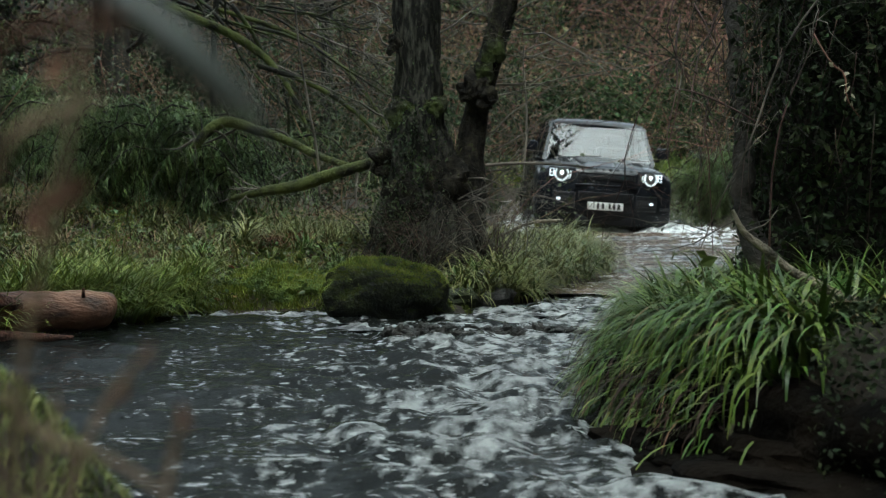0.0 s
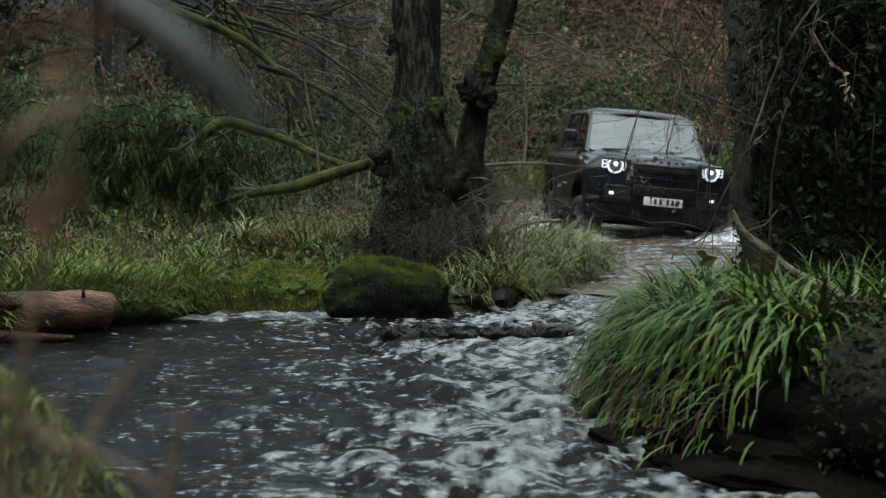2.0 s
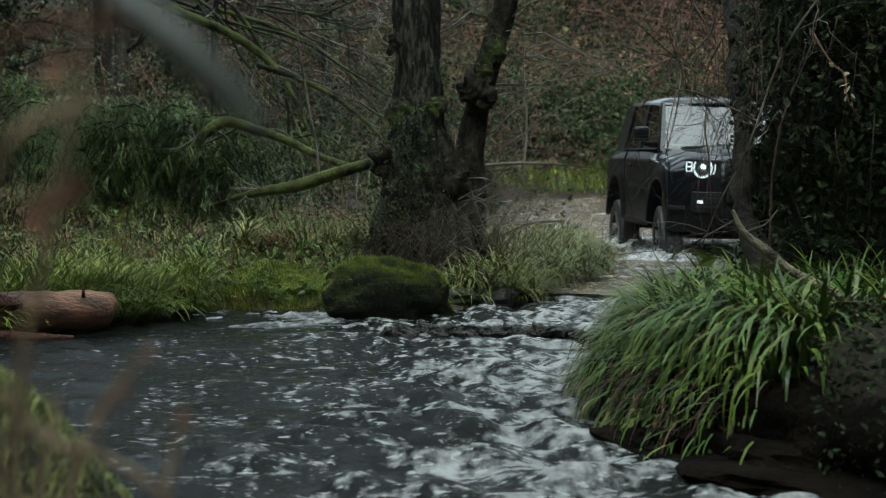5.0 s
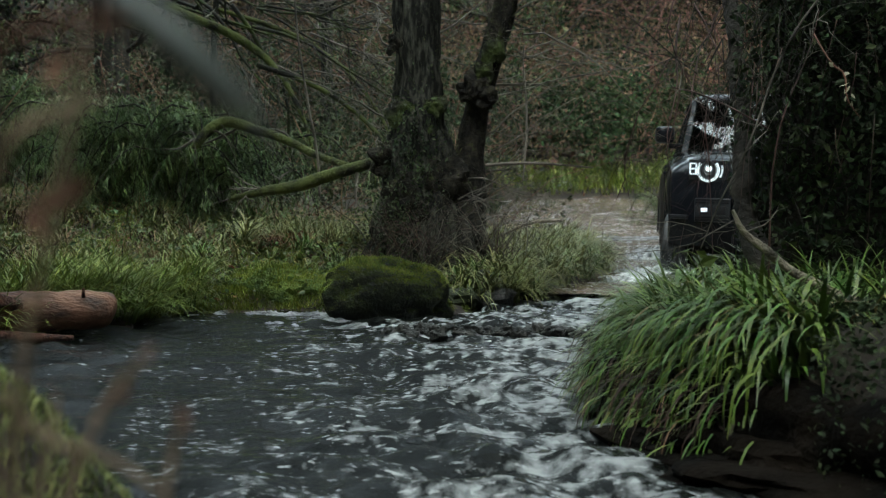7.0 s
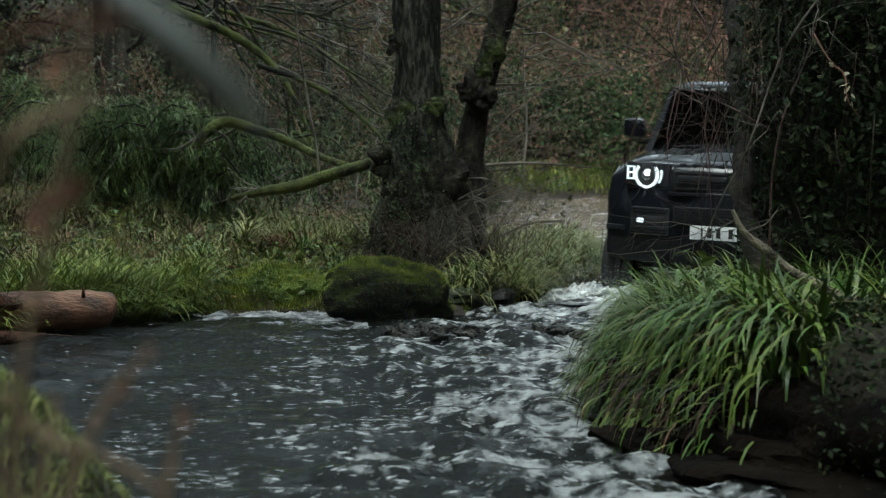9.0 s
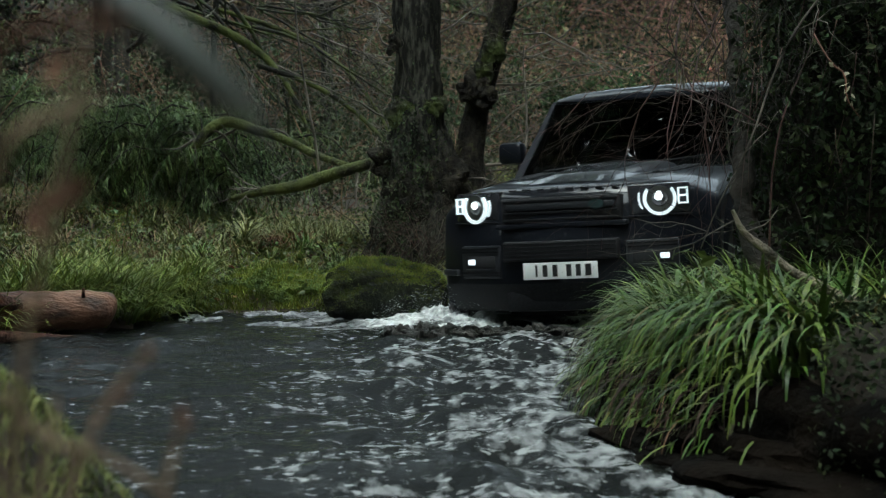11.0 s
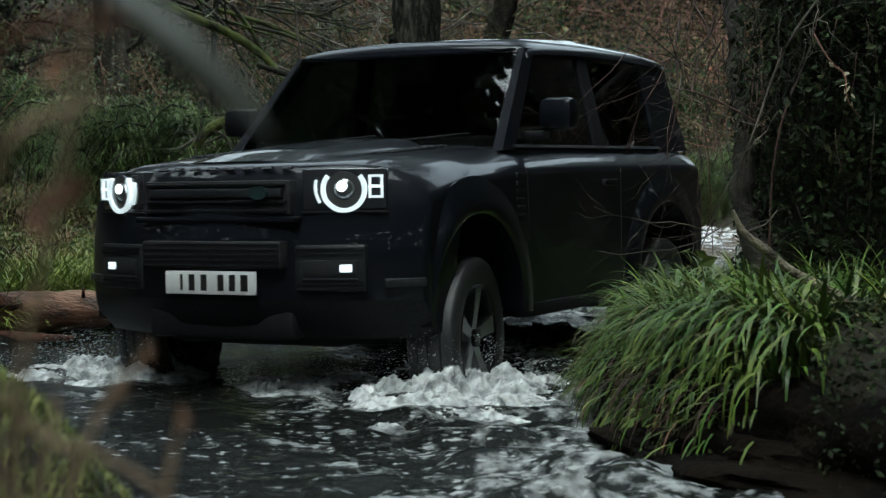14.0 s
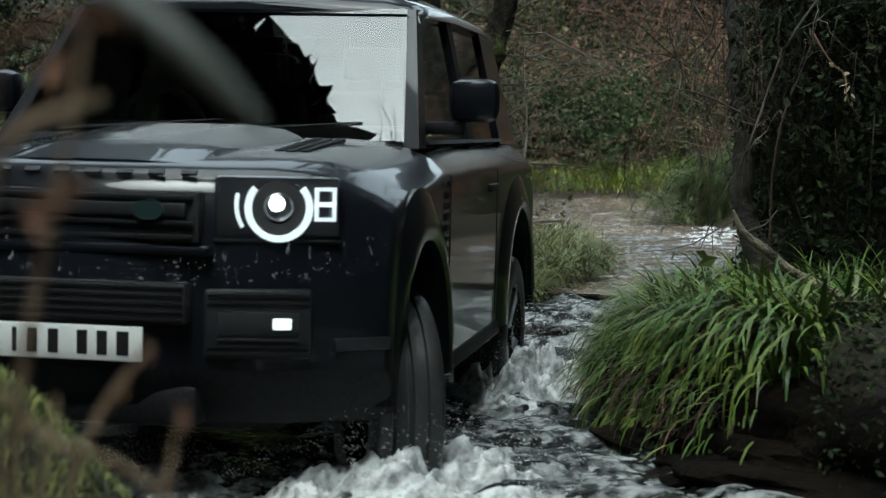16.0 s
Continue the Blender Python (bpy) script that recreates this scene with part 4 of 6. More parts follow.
def twin_tree():
    t = tagged(new("tree"), "twin-trunked mossy alder with burls and a broad root base", "tree")
    rg = np.random.default_rng(8)
    main = rod([(-0.15, 15.0, 0.20), (-0.16, 15.0, 0.635), (-0.19, 15.0, 0.971), (-0.22, 15.0, 1.355), (-0.211, 15.0, 1.786), (-0.220, 15.0, 2.263), (-0.225, 15.0, 2.834), (-0.30, 15.1, 5.0), (-0.1, 15.2, 8.0)],
               [0.50, 0.44, 0.36, 0.27, 0.198, 0.180, 0.17, 0.14, 0.06], 2)
    trunk = bark_tube("trunk", main, 64, 150, 0.22, 0.20, 3.0, BARK, t)
    second = rod([(0.14, 15.12, 0.25), (0.20, 15.2, 0.823), (0.238, 15.2, 1.358), (0.311, 15.2, 1.770), (0.427, 15.2, 2.133), (0.562, 15.2, 2.519), (0.7, 15.4, 4.0), (1.4, 15.7, 7.0)],
                 [0.26, 0.16, 0.105, 0.10, 0.10, 0.095, 0.07, 0.03], 2)
    other = bark_tube("trunk", second, 40, 120, 0.18, 0.30, 11.0, ALDER_DARK, t)
    # swollen knots and pads of moss
    for c, r, k, dark in (((-0.387, 14.93, 2.174), 0.085, 1, 1), ((0.27, 15.05, 1.80), 0.12, 2, 1), ((0.37, 15.05, 1.73), 0.10, 7, 1), ((0.33, 15.07, 1.92), 0.09, 8, 0), ((0.44, 15.1, 2.13), 0.095, 9, 0),
                          ((-0.32, 14.86, 1.592), 0.12, 3, 0), ((-0.43, 14.85, 1.187), 0.15, 4, 1), ((0.0, 14.78, 0.973), 0.20, 5, 1), ((-0.10, 14.86, 1.64), 0.11, 6, 0), ((-0.30, 14.70, 0.80), 0.20, 10, 1), ((-0.20, 14.84, 1.40), 0.12, 12, 0)):
        b = lumpy("burl", (r, r * 0.7, r * 1.15), 40 + k, ALDER_DARK if dark else MOSSY_BRANCH, 4, 0.6)
        b.parent, b.location = t, c
        if not dark:
            tagged(fuzz("moss_pad", b, 1500, 0.022, rg, LIMB_MOSS, -1.0, b, 0.005), kind="stuff")
    # roots running down into the bank
    for x0, x1, y1, r in ((-0.50, -0.72, 14.55, 0.08), (-0.30, -0.42, 14.35, 0.09), (-0.05, -0.05, 14.25, 0.10), (0.18, 0.30, 14.30, 0.08), (0.30, 0.55, 14.55, 0.07)):
        z1 = float(ground_level(x1, y1))
        bark_tube("root", rod([(x0 * 0.7, 14.85, 0.85), (x0, 14.68, 0.55), (x1, y1, z1 - 0.06)], [r * 0.8, r, r * 0.6], 2), 16, 24, 0.2, 0.3, r * 90, ALDER_DARK, t)
    # a little ivy in two patches, moss hanging from the base
    n = 1500
    c = np.concatenate([np.stack([-0.42 + rg.normal(size=n // 2) * 0.14, 14.55 + rg.normal(size=n // 2) * 0.08, 0.62 + rg.normal(size=n // 2) * 0.16], -1),
                        np.stack([-0.28 + rg.normal(size=n // 2) * 0.12, 14.62 + rg.normal(size=n // 2) * 0.08, 1.15 + rg.normal(size=n // 2) * 0.30], -1)])
    v, f = leaf_arrays(c, 0.020, rg)
    tagged(from_arrays("ivy", v, f, LEAF, t, False), kind="stuff")
    tagged(fuzz("hanging_moss", trunk, 9000, 0.04, rg, LIMB_MOSS, 0.3, t, 0.006, 0.25), kind="stuff")
    tagged(fuzz("trunk_moss", other, 5000, 0.025, rg, LIMB_MOSS, 1.7, t, 0.006, 0.35), kind="stuff")
    # bare twigs from both trunks
    out = []
    for c in ((-0.402, 15.0, 2.120), (-0.067, 15.0, 1.977), (-0.403, 15.0, 1.523), (-0.043, 15.0, 2.263), (-0.450, 15.0, 2.406)):
        grow(rg, c, (rg.choice([-1, 1]), -0.2, 0.4), rg.uniform(0.7, 1.3), 0.010, 2, out, 0.3)
    for c in ((0.321, 15.2, 1.746), (0.466, 15.2, 2.109), (0.587, 15.2, 2.423), (0.272, 15.2, 1.358), (0.263, 15.2, 1.115)):
        grow(rg, c, (0.9, -0.3, rg.uniform(-0.1, 0.5)), rg.uniform(0.7, 1.2), 0.009, 2, out, 0.3)
    v, f = tube_arrays(out, 4)
    tagged(from_arrays("twig_tangle", v, f, TWIG_GREY, t), kind="stuff")
    for count, material in ((70, TWIG_DARK), (60, TWIG_GREY)):
        out = []
        for _ in range(count):
            p = (rg.uniform(-0.65, 0.55), 14.40 + rg.normal() * 0.2, rg.uniform(0.25, 0.5))
            grow(rg, p, (rg.normal() * 0.6, -0.2, 1.0), rg.uniform(0.25, 0.8), 0.004, 1, out, 0.25, -0.05, 3)
        v, f = tube_arrays(out, 3)
        tagged(from_arrays("shoot_tangle", v, f, material, t), kind="stuff")
    return t


twin_tree()


def limb(name, pts, radii, material, label, twigs=0, seed=0, moss=0, sides=9):
    """A fallen or hanging branch with side twigs."""
    b = tagged(new(name), label, "branch")
    line = rod(pts, radii, 2)
    v, f = tube_arrays([line], sides)
    wood = from_arrays("wood", warp(v, 0.3 * max(radii), 6), f, material, b)
    rg = np.random.default_rng(seed)
    if twigs:
        out = []
        for _ in range(twigs):
            i = rg.integers(1, len(line[0]) - 1)
            grow(rg, line[0][i], rg.normal(size=3) + np.array([0, 0, 0.3]), rg.uniform(0.2, 0.7), max(0.003, line[1][i] * 0.35), 1, out, 0.3)
        v, f = tube_arrays(out, 4)
        tagged(from_arrays("twig_tangle", v, f, TWIG_GREY, b), kind="stuff")
    if moss:
        p = line[0][rg.integers(0, len(line[0]), moss)] + rg.normal(size=(moss, 3)) * max(radii) * 0.75
        v, f = blade_arrays(p, rg.uniform(0, 6.28, moss), rg.uniform(0.02, 0.07, moss), rg.uniform(0.3, 2.6, moss), rg.uniform(0, 0.8, moss), np.full(moss, 0.006), 2)
        tagged(from_arrays("moss_layer", v, f, LIMB_MOSS, b), kind="stuff")
    return b


limb("fallen_branch", [(-2.389, 17.000, 1.319), (-2.279, 17.000, 1.482), (-2.077, 17.000, 1.591), (-1.871, 17.000, 1.515), (-1.527, 16.800, 1.414), (-1.190, 16.600, 1.241), (-0.815, 16.000, 1.130)], [0.03, 0.05, 0.055, 0.05, 0.042, 0.036, 0.03], MOSS_LIMB, "arched fallen branch coated in bright green moss", 6, 1, 900)
limb("fallen_branch", [(-1.942, 16.200, 0.844), (-1.610, 16.000, 0.920), (-1.286, 15.800, 0.963), (-0.969, 15.600, 1.075), (-0.611, 15.400, 1.174)], [0.02, 0.045, 0.06, 0.055, 0.05], MOSS_LIMB, "mossy dead branch leaning on the alder's base", 5, 2, 700)
limb("leaning_branch", [(-3.295, 19.000, 3.016), (-2.751, 19.000, 2.757), (-2.328, 19.000, 2.594), (-1.935, 19.000, 2.353), (-1.646, 18.800, 2.011), (-1.452, 18.600, 1.616), (-1.320, 18.400, 1.170), (-1.271, 18.200, 0.907)], [0.05, 0.05, 0.048, 0.045, 0.03, 0.022, 0.015, 0.012], MOSS_LIMB, "long leaning branch furred with green moss", 10, 3, 900)
limb("leaning_branch", [(-2.577, 20.000, 2.925), (-1.940, 20.000, 2.734), (-1.430, 20.000, 2.512), (-0.902, 19.600, 2.048), (-0.511, 19.000, 1.414), (-0.411, 18.600, 0.992)], [0.025, 0.028, 0.026, 0.022, 0.018, 0.015], MOSS_LIMB, "thin leaning branch with green moss", 10, 4, 500)
limb("leaning_branch", [(-1.944, 18.500, 2.203), (-1.324, 18.500, 1.997), (-0.843, 18.300, 1.667), (-0.542, 18.000, 1.330), (-0.474, 17.600, 0.943)], [0.03, 0.028, 0.024, 0.02, 0.014], MOSS_LIMB, "thin leaning branch with green moss", 8, 5, 400)
limb("sapling", [(-1.146, 16.400, 0.877), (-1.165, 16.400, 1.281), (-1.238, 16.400, 1.638), (-1.299, 16.400, 2.003), (-1.360, 16.400, 2.473), (-1.380, 16.400, 2.889)], [0.012, 0.012, 0.011, 0.010, 0.009, 0.008], TWIG_GREY, "thin pale bare sapling stem", 5, 6)
limb("sapling", [(-2.512, 20.000, 0.853), (-2.586, 20.000, 1.429), (-2.606, 20.000, 2.385), (-2.536, 20.000, 3.274)], [0.045, 0.04, 0.036, 0.034], BARK_DARK, "slim dark sapling trunk", 6, 7)
limb("dead_branch", [(0.360, 14.800, 1.149), (0.636, 14.600, 1.172), (0.927, 14.400, 1.158), (1.218, 14.300, 1.130)], [0.016, 0.014, 0.011, 0.006], TWIG_GREY, "bare pale stick reaching out from the alder", 4, 8, 0, 6)
limb("dead_branch", [(0.450, 14.600, 0.554), (0.725, 14.500, 0.689), (0.974, 14.400, 0.701)], [0.012, 0.016, 0.012], DEADWOOD, "short dead stick in the grass", 4, 9, 0, 6)
limb("dead_branch", [(0.669, 14.800, 1.021), (0.724, 15.000, 1.547), (0.675, 15.000, 2.001), (0.690, 15.000, 2.168)], [0.008, 0.010, 0.008, 0.005], TWIG_GREY, "thin bare twig beside the alder", 5, 10, 0, 5)
limb("dead_branch", [(1.311, 8.0, 0.940), (1.365, 8.0, 0.830), (1.465, 8.0, 0.763), (1.580, 8.0, 0.663), (1.708, 7.95, 0.596), (1.837, 7.9, 0.532), (2.011, 7.8, 0.468), (2.3, 7.7, 0.39)], [0.009, 0.016, 0.022, 0.021, 0.022, 0.024, 0.024, 0.025], DEADWOOD, "pale broken dead branch jutting over the sedge", 4, 11, 0, 12)
limb("bare_stem", [(1.772, 8.200, 1.960), (1.612, 8.200, 1.746), (1.515, 8.200, 1.517), (1.453, 8.200, 1.321), (1.368, 8.200, 1.124), (1.298, 8.300, 0.965), (1.229, 8.400, 0.747)], [0.0060, 0.0060, 0.0054, 0.0048, 0.0042, 0.0036, 0.0030], TWIG_GREY, "long thin green-grey bramble stem", 4, 12, 0, 6)
limb("bare_stem", [(1.121, 8.600, 1.522), (1.212, 8.500, 1.496), (1.359, 8.400, 1.425), (1.543, 8.300, 1.307)], [0.0036, 0.0048, 0.0048, 0.0036], TWIG_DARK, "thin bare brown twig", 2, 13, 0, 5)
limb("bare_stem", [(1.165, 8.600, 1.618), (1.144, 8.600, 1.426), (1.085, 8.600, 1.193)], [0.0036, 0.0036, 0.0024], TWIG_DARK, "thin hanging reddish twig", 1, 14, 0, 5)
limb("bare_stem", [(1.573, 8.500, 0.537), (1.576, 8.500, 0.852), (1.584, 8.500, 1.124), (1.634, 8.500, 1.395), (1.774, 8.600, 1.672), (1.848, 8.700, 1.900)], [0.0060, 0.0054, 0.0048, 0.0048, 0.0042, 0.0030], TWIG_DARK, "reddish upright bramble stem", 6, 15, 0, 6)
limb("bare_stem", [(1.614, 16.000, 2.237), (1.870, 16.000, 2.135), (2.075, 16.000, 2.008)], [0.0060, 0.0072, 0.0048], TWIG_DARK, "thin bare brown twig overhead", 3, 16, 0, 5)


def brushwood(name, label, starts, way, count, length, radius, material, seed, spread_by=0.25, moss=0):
    """A tangle of long bare branches that lean one way."""
    t = tagged(new(name), label, "branches")
    rg = np.random.default_rng(seed)
    for k in range(count):
        a, b = np.array(starts[0]), np.array(starts[1])
        p = a + (b - a) * rg.uniform() + rg.normal(size=3) * spread_by
        out = []
        grow(rg, p, np.array(way) + rg.normal(size=3) * np.array([0.3, 0.2, 0.3]), rg.uniform(*length), radius * rg.uniform(0.5, 1.3), 2, out, 0.19, -0.02, 4, 0.7, 8)
        v, f = tube_arrays(out, 4)
        tagged(from_arrays("branch", v, f, material, t), kind="stuff")
    return t


brushwood("brushwood", "tangle of mossy bare branches from a fallen crown", ((-3.341, 20.000, 3.083), (-1.600, 19.000, 2.866)), (0.85, -0.1, -0.45), 16, (1.6, 3.2), 0.022, MOSSY_BRANCH, 401)
brushwood("brushwood", "tangle of thin grey bare branches behind the bank", ((-3.042, 21.000, 2.714), (-0.919, 20.000, 2.766)), (0.9, -0.1, -0.2), 22, (1.4, 2.8), 0.012, TWIG_GREY, 402, 0.4)
brushwood("brushwood", "thin bare branches reaching out from the alder", ((0.518, 15.300, 2.286), (0.323, 15.300, 1.457)), (1.0, 0.0, 0.12), 9, (0.9, 1.7), 0.009, TWIG_GREY, 403, 0.12)
brushwood("brushwood", "tangle of red-brown hazel shoots", ((2.063, 33.000, 3.826), (4.802, 33.000, 3.617)), (0.5, 0.0, -0.15), 30, (1.2, 2.6), 0.011, TWIG_BROWN, 404, 0.9)
brushwood("brushwood", "low bare twigs beside the alder's base", ((0.267, 14.900, 0.973), (0.356, 14.600, 0.648)), (1.0, -0.1, 0.2), 14, (0.4, 0.9), 0.007, TWIG_GREY, 405, 0.10)
brushwood("brushwood", "brown bramble tangle before the ivy tree", ((1.494, 10.500, 2.058), (1.742, 10.000, 1.887)), (-0.1, -0.05, -0.9), 14, (0.7, 1.5), 0.006, TWIG_DARK, 406, 0.2)


def ivy_tree():
    t = tagged(new("tree"), "dark leaning tree smothered in ivy and hanging twigs on the bank", "tree")
    rg = np.random.default_rng(21)
    for pts, rad in (([(1.940, 9.800, 0.399), (1.968, 9.800, 0.808), (2.031, 9.900, 1.280), (2.095, 10.000, 1.760), (2.122, 10.000, 2.268), (2.3, 10.2, 4.5), (2.4, 10.4, 8.0)], [0.30, 0.24, 0.21, 0.20, 0.19, 0.15, 0.06]),
                     ([(2.272, 9.600, 0.321), (2.312, 9.600, 0.815), (2.345, 9.700, 1.432), (2.423, 9.800, 2.183), (2.9, 9.9, 6.0)], [0.30, 0.24, 0.22, 0.2, 0.08]),
                     ([(1.695, 9.400, 0.444), (1.695, 9.500, 0.727), (1.649, 9.600, 1.030), (1.634, 9.900, 1.438), (1.663, 10.300, 1.910), (1.8, 10.6, 3.2)], [0.075, 0.06, 0.06, 0.055, 0.05, 0.04])):
        v, f = tube_arrays([rod(pts, rad, 2)], 16)
        from_arrays("trunk", warp(v, 0.07, 4), f, BARK_DARK, t)
    n = 15000
    z = rg.uniform(0.45, 2.6, n)
    a = rg.uniform(0, 2 * np.pi, n)
    r = rg.uniform(0.26, 0.5, n)
    c = np.stack([rg.choice([2.08, 2.32, 2.5], n) + r * np.cos(a), 9.68 + r * np.sin(a), z], -1)
    v, f = leaf_arrays(c, 0.028, rg)
    tagged(from_arrays("ivy", v, f, LEAF, t, False), kind="stuff")
    n = 2600
    c = np.stack([1.92 + rg.normal(size=n) * 0.12, 9.9 + rg.normal(size=n) * 0.2, rg.uniform(0.9, 2.2, n)], -1)
    v, f = leaf_arrays(c, 0.022, rg)
    tagged(from_arrays("ivy", v, f, LEAF, t, False), kind="stuff")
    out = []
    for _ in range(90):
        p = (rg.uniform(1.35, 2.8), rg.uniform(9.2, 9.8), rg.uniform(1.5, 2.6))
        grow(rg, p, (rg.normal() * 0.5 - 0.2, -0.2, rg.choice([-1.0, -1.0, 0.6])), rg.uniform(0.4, 1.0), 0.005, 1, out, 0.25, -0.03, 4)
    v, f = tube_arrays(out, 3)
    tagged(from_arrays("twig_curtain", v, f, BARK_DARK, t), kind="stuff")
    out = []
    for _ in range(26):
        p = (rg.uniform(1.6, 2.7), rg.uniform(9.0, 9.5), rg.uniform(1.2, 2.4))
        grow(rg, p, (rg.normal() * 0.15, 0, -1.0), rg.uniform(0.5, 1.3), 0.004, 0, out, 0.1)
    v, f = tube_arrays(out, 3)
    tagged(from_arrays("stem_curtain", v, f, TWIG_DARK, t), kind="stuff")
    return t


ivy_tree()

rg = np.random.default_rng(30)
fungus_pts = np.array([(1.670, 7.600, 1.574), (1.699, 7.600, 1.557), (1.731, 7.600, 1.537), (1.724, 7.600, 1.489), (1.737, 7.600, 1.465), (1.732, 7.600, 1.428), (1.759, 7.600, 1.404), (1.779, 7.600, 1.380), (1.794, 7.600, 1.348), (1.764, 7.600, 1.441)])
sprig = tagged(new("leaf_sprig"), "hanging sprig of withered cream and green leaves", "sprig")
v, f = tube_arrays([rod([(1.612, 7.700, 1.714), *fungus_pts[[0, 2, 5, 8]]], [0.005, 0.004, 0.004, 0.003, 0.002], 1)], 4)
from_arrays("stem", v, f, TWIG_BROWN, sprig)
v, f = leaf_arrays(fungus_pts, 0.020, rg)
PALE_LEAF = mat("withered_leaf", (0.30, 0.26, 0.14), (0.55, 0.50, 0.36), 0.6, scale=30)
tagged(from_arrays("foliage", v, f, PALE_LEAF, sprig, False), kind="stuff")


twig = tagged(new("leaf_sprig"), "small sprig of broad green leaves above the sedge", "sprig")
v, f = tube_arrays([rod([(1.13, 7.5, 0.50), (1.12, 7.5, 0.66), (1.08, 7.5, 0.775), (1.00, 7.5, 0.775), (0.97, 7.5, 0.745)], [0.004, 0.0035, 0.003, 0.002, 0.0015], 2)], 5)
from_arrays("stem", v, f, LEAF_LIGHT, twig)
for c in ((0.985, 7.5, 0.765), (1.04, 7.49, 0.785), (1.10, 7.48, 0.765), (1.13, 7.5, 0.735)):
    v, f = leaf_arrays(np.array([c]), 0.038, rg, 0.6)
    from_arrays("leaf", v, f, LEAF_LIGHT, twig, False)


# ---- the undercut lip of the near right-hand bank ----
def bank_lip():
    path = np.array([q for q in RIGHT_EDGE if 3.0 < q[1] < 10.5])
    seg = np.concatenate([[0], np.cumsum(np.hypot(*np.diff(path, axis=0).T))])
    s = np.linspace(0, seg[-1], 150)
    x, y = np.interp(s, seg, path[:, 0]), np.interp(s, seg, path[:, 1])
    tx, ty = np.gradient(x), np.gradient(y)
    ln = np.hypot(tx, ty)
    nx, ny = ty / ln, -tx / ln   # towards the water
    d, _ = shore(x + nx * 0.05, y + ny * 0.05)
    sign = np.where(np.median(d) < 0, 1.0, -1.0)
    nx, ny = nx * sign, ny * sign
    rows = []
    for u in np.linspace(0, 1, 12):
        out = 0.0 + 0.07 * np.sin(u * 2.4) * u
        z = -0.10 + u * 0.50
        back = -0.25 * max(0.0, u - 0.86) / 0.14
        rough = np.array([noise.noise(Vector((a * 5, u * 4, 3.3))) for a in s]) * 0.07 + np.array([noise.noise(Vector((a * 16, u * 11, 8.1))) for a in s]) * 0.04
        rows.append(np.stack([x + nx * (out + back + rough), y + ny * (out + back + rough), z + rough * 0.5], -1))
    V = np.stack(rows)
    i = np.arange(11)[:, None] * 150 + np.arange(149)[None]
    F = np.stack([i, i + 1, i + 151, i + 150], -1).reshape(-1, 4)
    lip = from_arrays("bank_edge", V, F, SHADE_PEAT)
    tagged(lip, "undercut lip of the stream bank, blackened for its shade", "bank", kind="structure")


bank_lip()
# Low black mass added to stand for the shade under the sedge.
shelf = lumpy("shade_shelf", (0.95, 0.42, 0.17), 77, SHADE_PEAT, 5, 0.4)
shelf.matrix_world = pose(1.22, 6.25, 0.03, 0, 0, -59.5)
tagged(shelf, "low black mass added for the shade under the sedge", "bank", kind="structure")


# ---- grass, sedge and moss on the banks ----
def scatter(rg, n, x0, x1, y0, y1, keep):
    x, y = rg.uniform(x0, x1, n), rg.uniform(y0, y1, n)
    d, right = shore(x, y)
    k = keep(x, y, d, right)
    x, y, d = x[k], y[k], d[k]
    return np.stack([x, y, ground_level(x, y)], -1), d


def away(p):
    """The way towards the water at each root."""
    e = 0.05
    d0, _ = shore(p[:, 0], p[:, 1])
    dx, _ = shore(p[:, 0] + e, p[:, 1])
    dy, _ = shore(p[:, 0], p[:, 1] + e)
    return np.arctan2(-(dy - d0), -(dx - d0))


def grass(name, p, rg, length, width, material, label, droop=(0.5, 1.6), lean=(0.1, 0.7), toward=0.6, clump=0.0, segs=5):
    if name in ("bank_grass", "dry_grass", "dead_tuft"):   # only moss grows round the hump
        p = p[np.hypot((p[:, 0] + 1.22) / 0.62, (p[:, 1] - 13.3) / 1.25) > 1]
    n = len(p)
    p = p.copy()
    p[:, 2] -= 0.01
    head = np.where(rg.uniform(size=n) < toward, away(p) + rg.normal(size=n) * 0.85, rg.uniform(0, 6.28, n))
    v, f = blade_arrays(p, head, rg.uniform(*length, n), rg.uniform(*lean, n), rg.uniform(*droop, n), rg.uniform(*width, n), segs)
    ob = from_arrays(name, v, f, material)
    return tagged(ob, label, "grass", kind="stuff")


def tufted(p, rg, tufts, spread_by):
    """Draws roots together into tufts."""
    c = p[rg.choice(len(p), tufts, replace=False)]
    q = c[rg.integers(0, tufts, len(p))] + np.concatenate([rg.normal(size=(len(p), 2)) * spread_by, np.zeros((len(p), 1))], 1)
    q[:, 2] = ground_level(q[:, 0], q[:, 1])
    d, _ = shore(q[:, 0], q[:, 1])
    return q[d > 0.0]


rg = np.random.default_rng(31)
p, d = scatter(rg, 32000, 0.4, 3.0, 5.4, 11.2, lambda x, y, d, r: r & (y > 6.2) & (d > 0.02) & (d < 1.3) & (rg.uniform(size=len(x)) < np.exp(-d * 0.8)) & ~((x > 1.35) & (y < 7.0)))
grass("sedge", tufted(p, rg, 420, 0.04), rg, (0.18, 0.46), (0.012, 0.030), GRASS, "lush green drooping sedge tussock on the bank", (0.9, 3.4), (0.1, 1.0), 0.30, segs=8)
p, d = scatter(rg, 62000, 0.4, 2.4, 4.6, 9.6, lambda x, y, d, r: r & (d > 0.0) & (d < 0.30) & (y > 6.3) & ~((x > 1.22) & (y < 7.0)))
grass("sedge", tufted(p, rg, 300, 0.045), rg, (0.20, 0.50), (0.012, 0.030), SEDGE, "long sedge blades hanging down to the water", (1.6, 4.6), (0.1, 1.2), 0.45, segs=9)
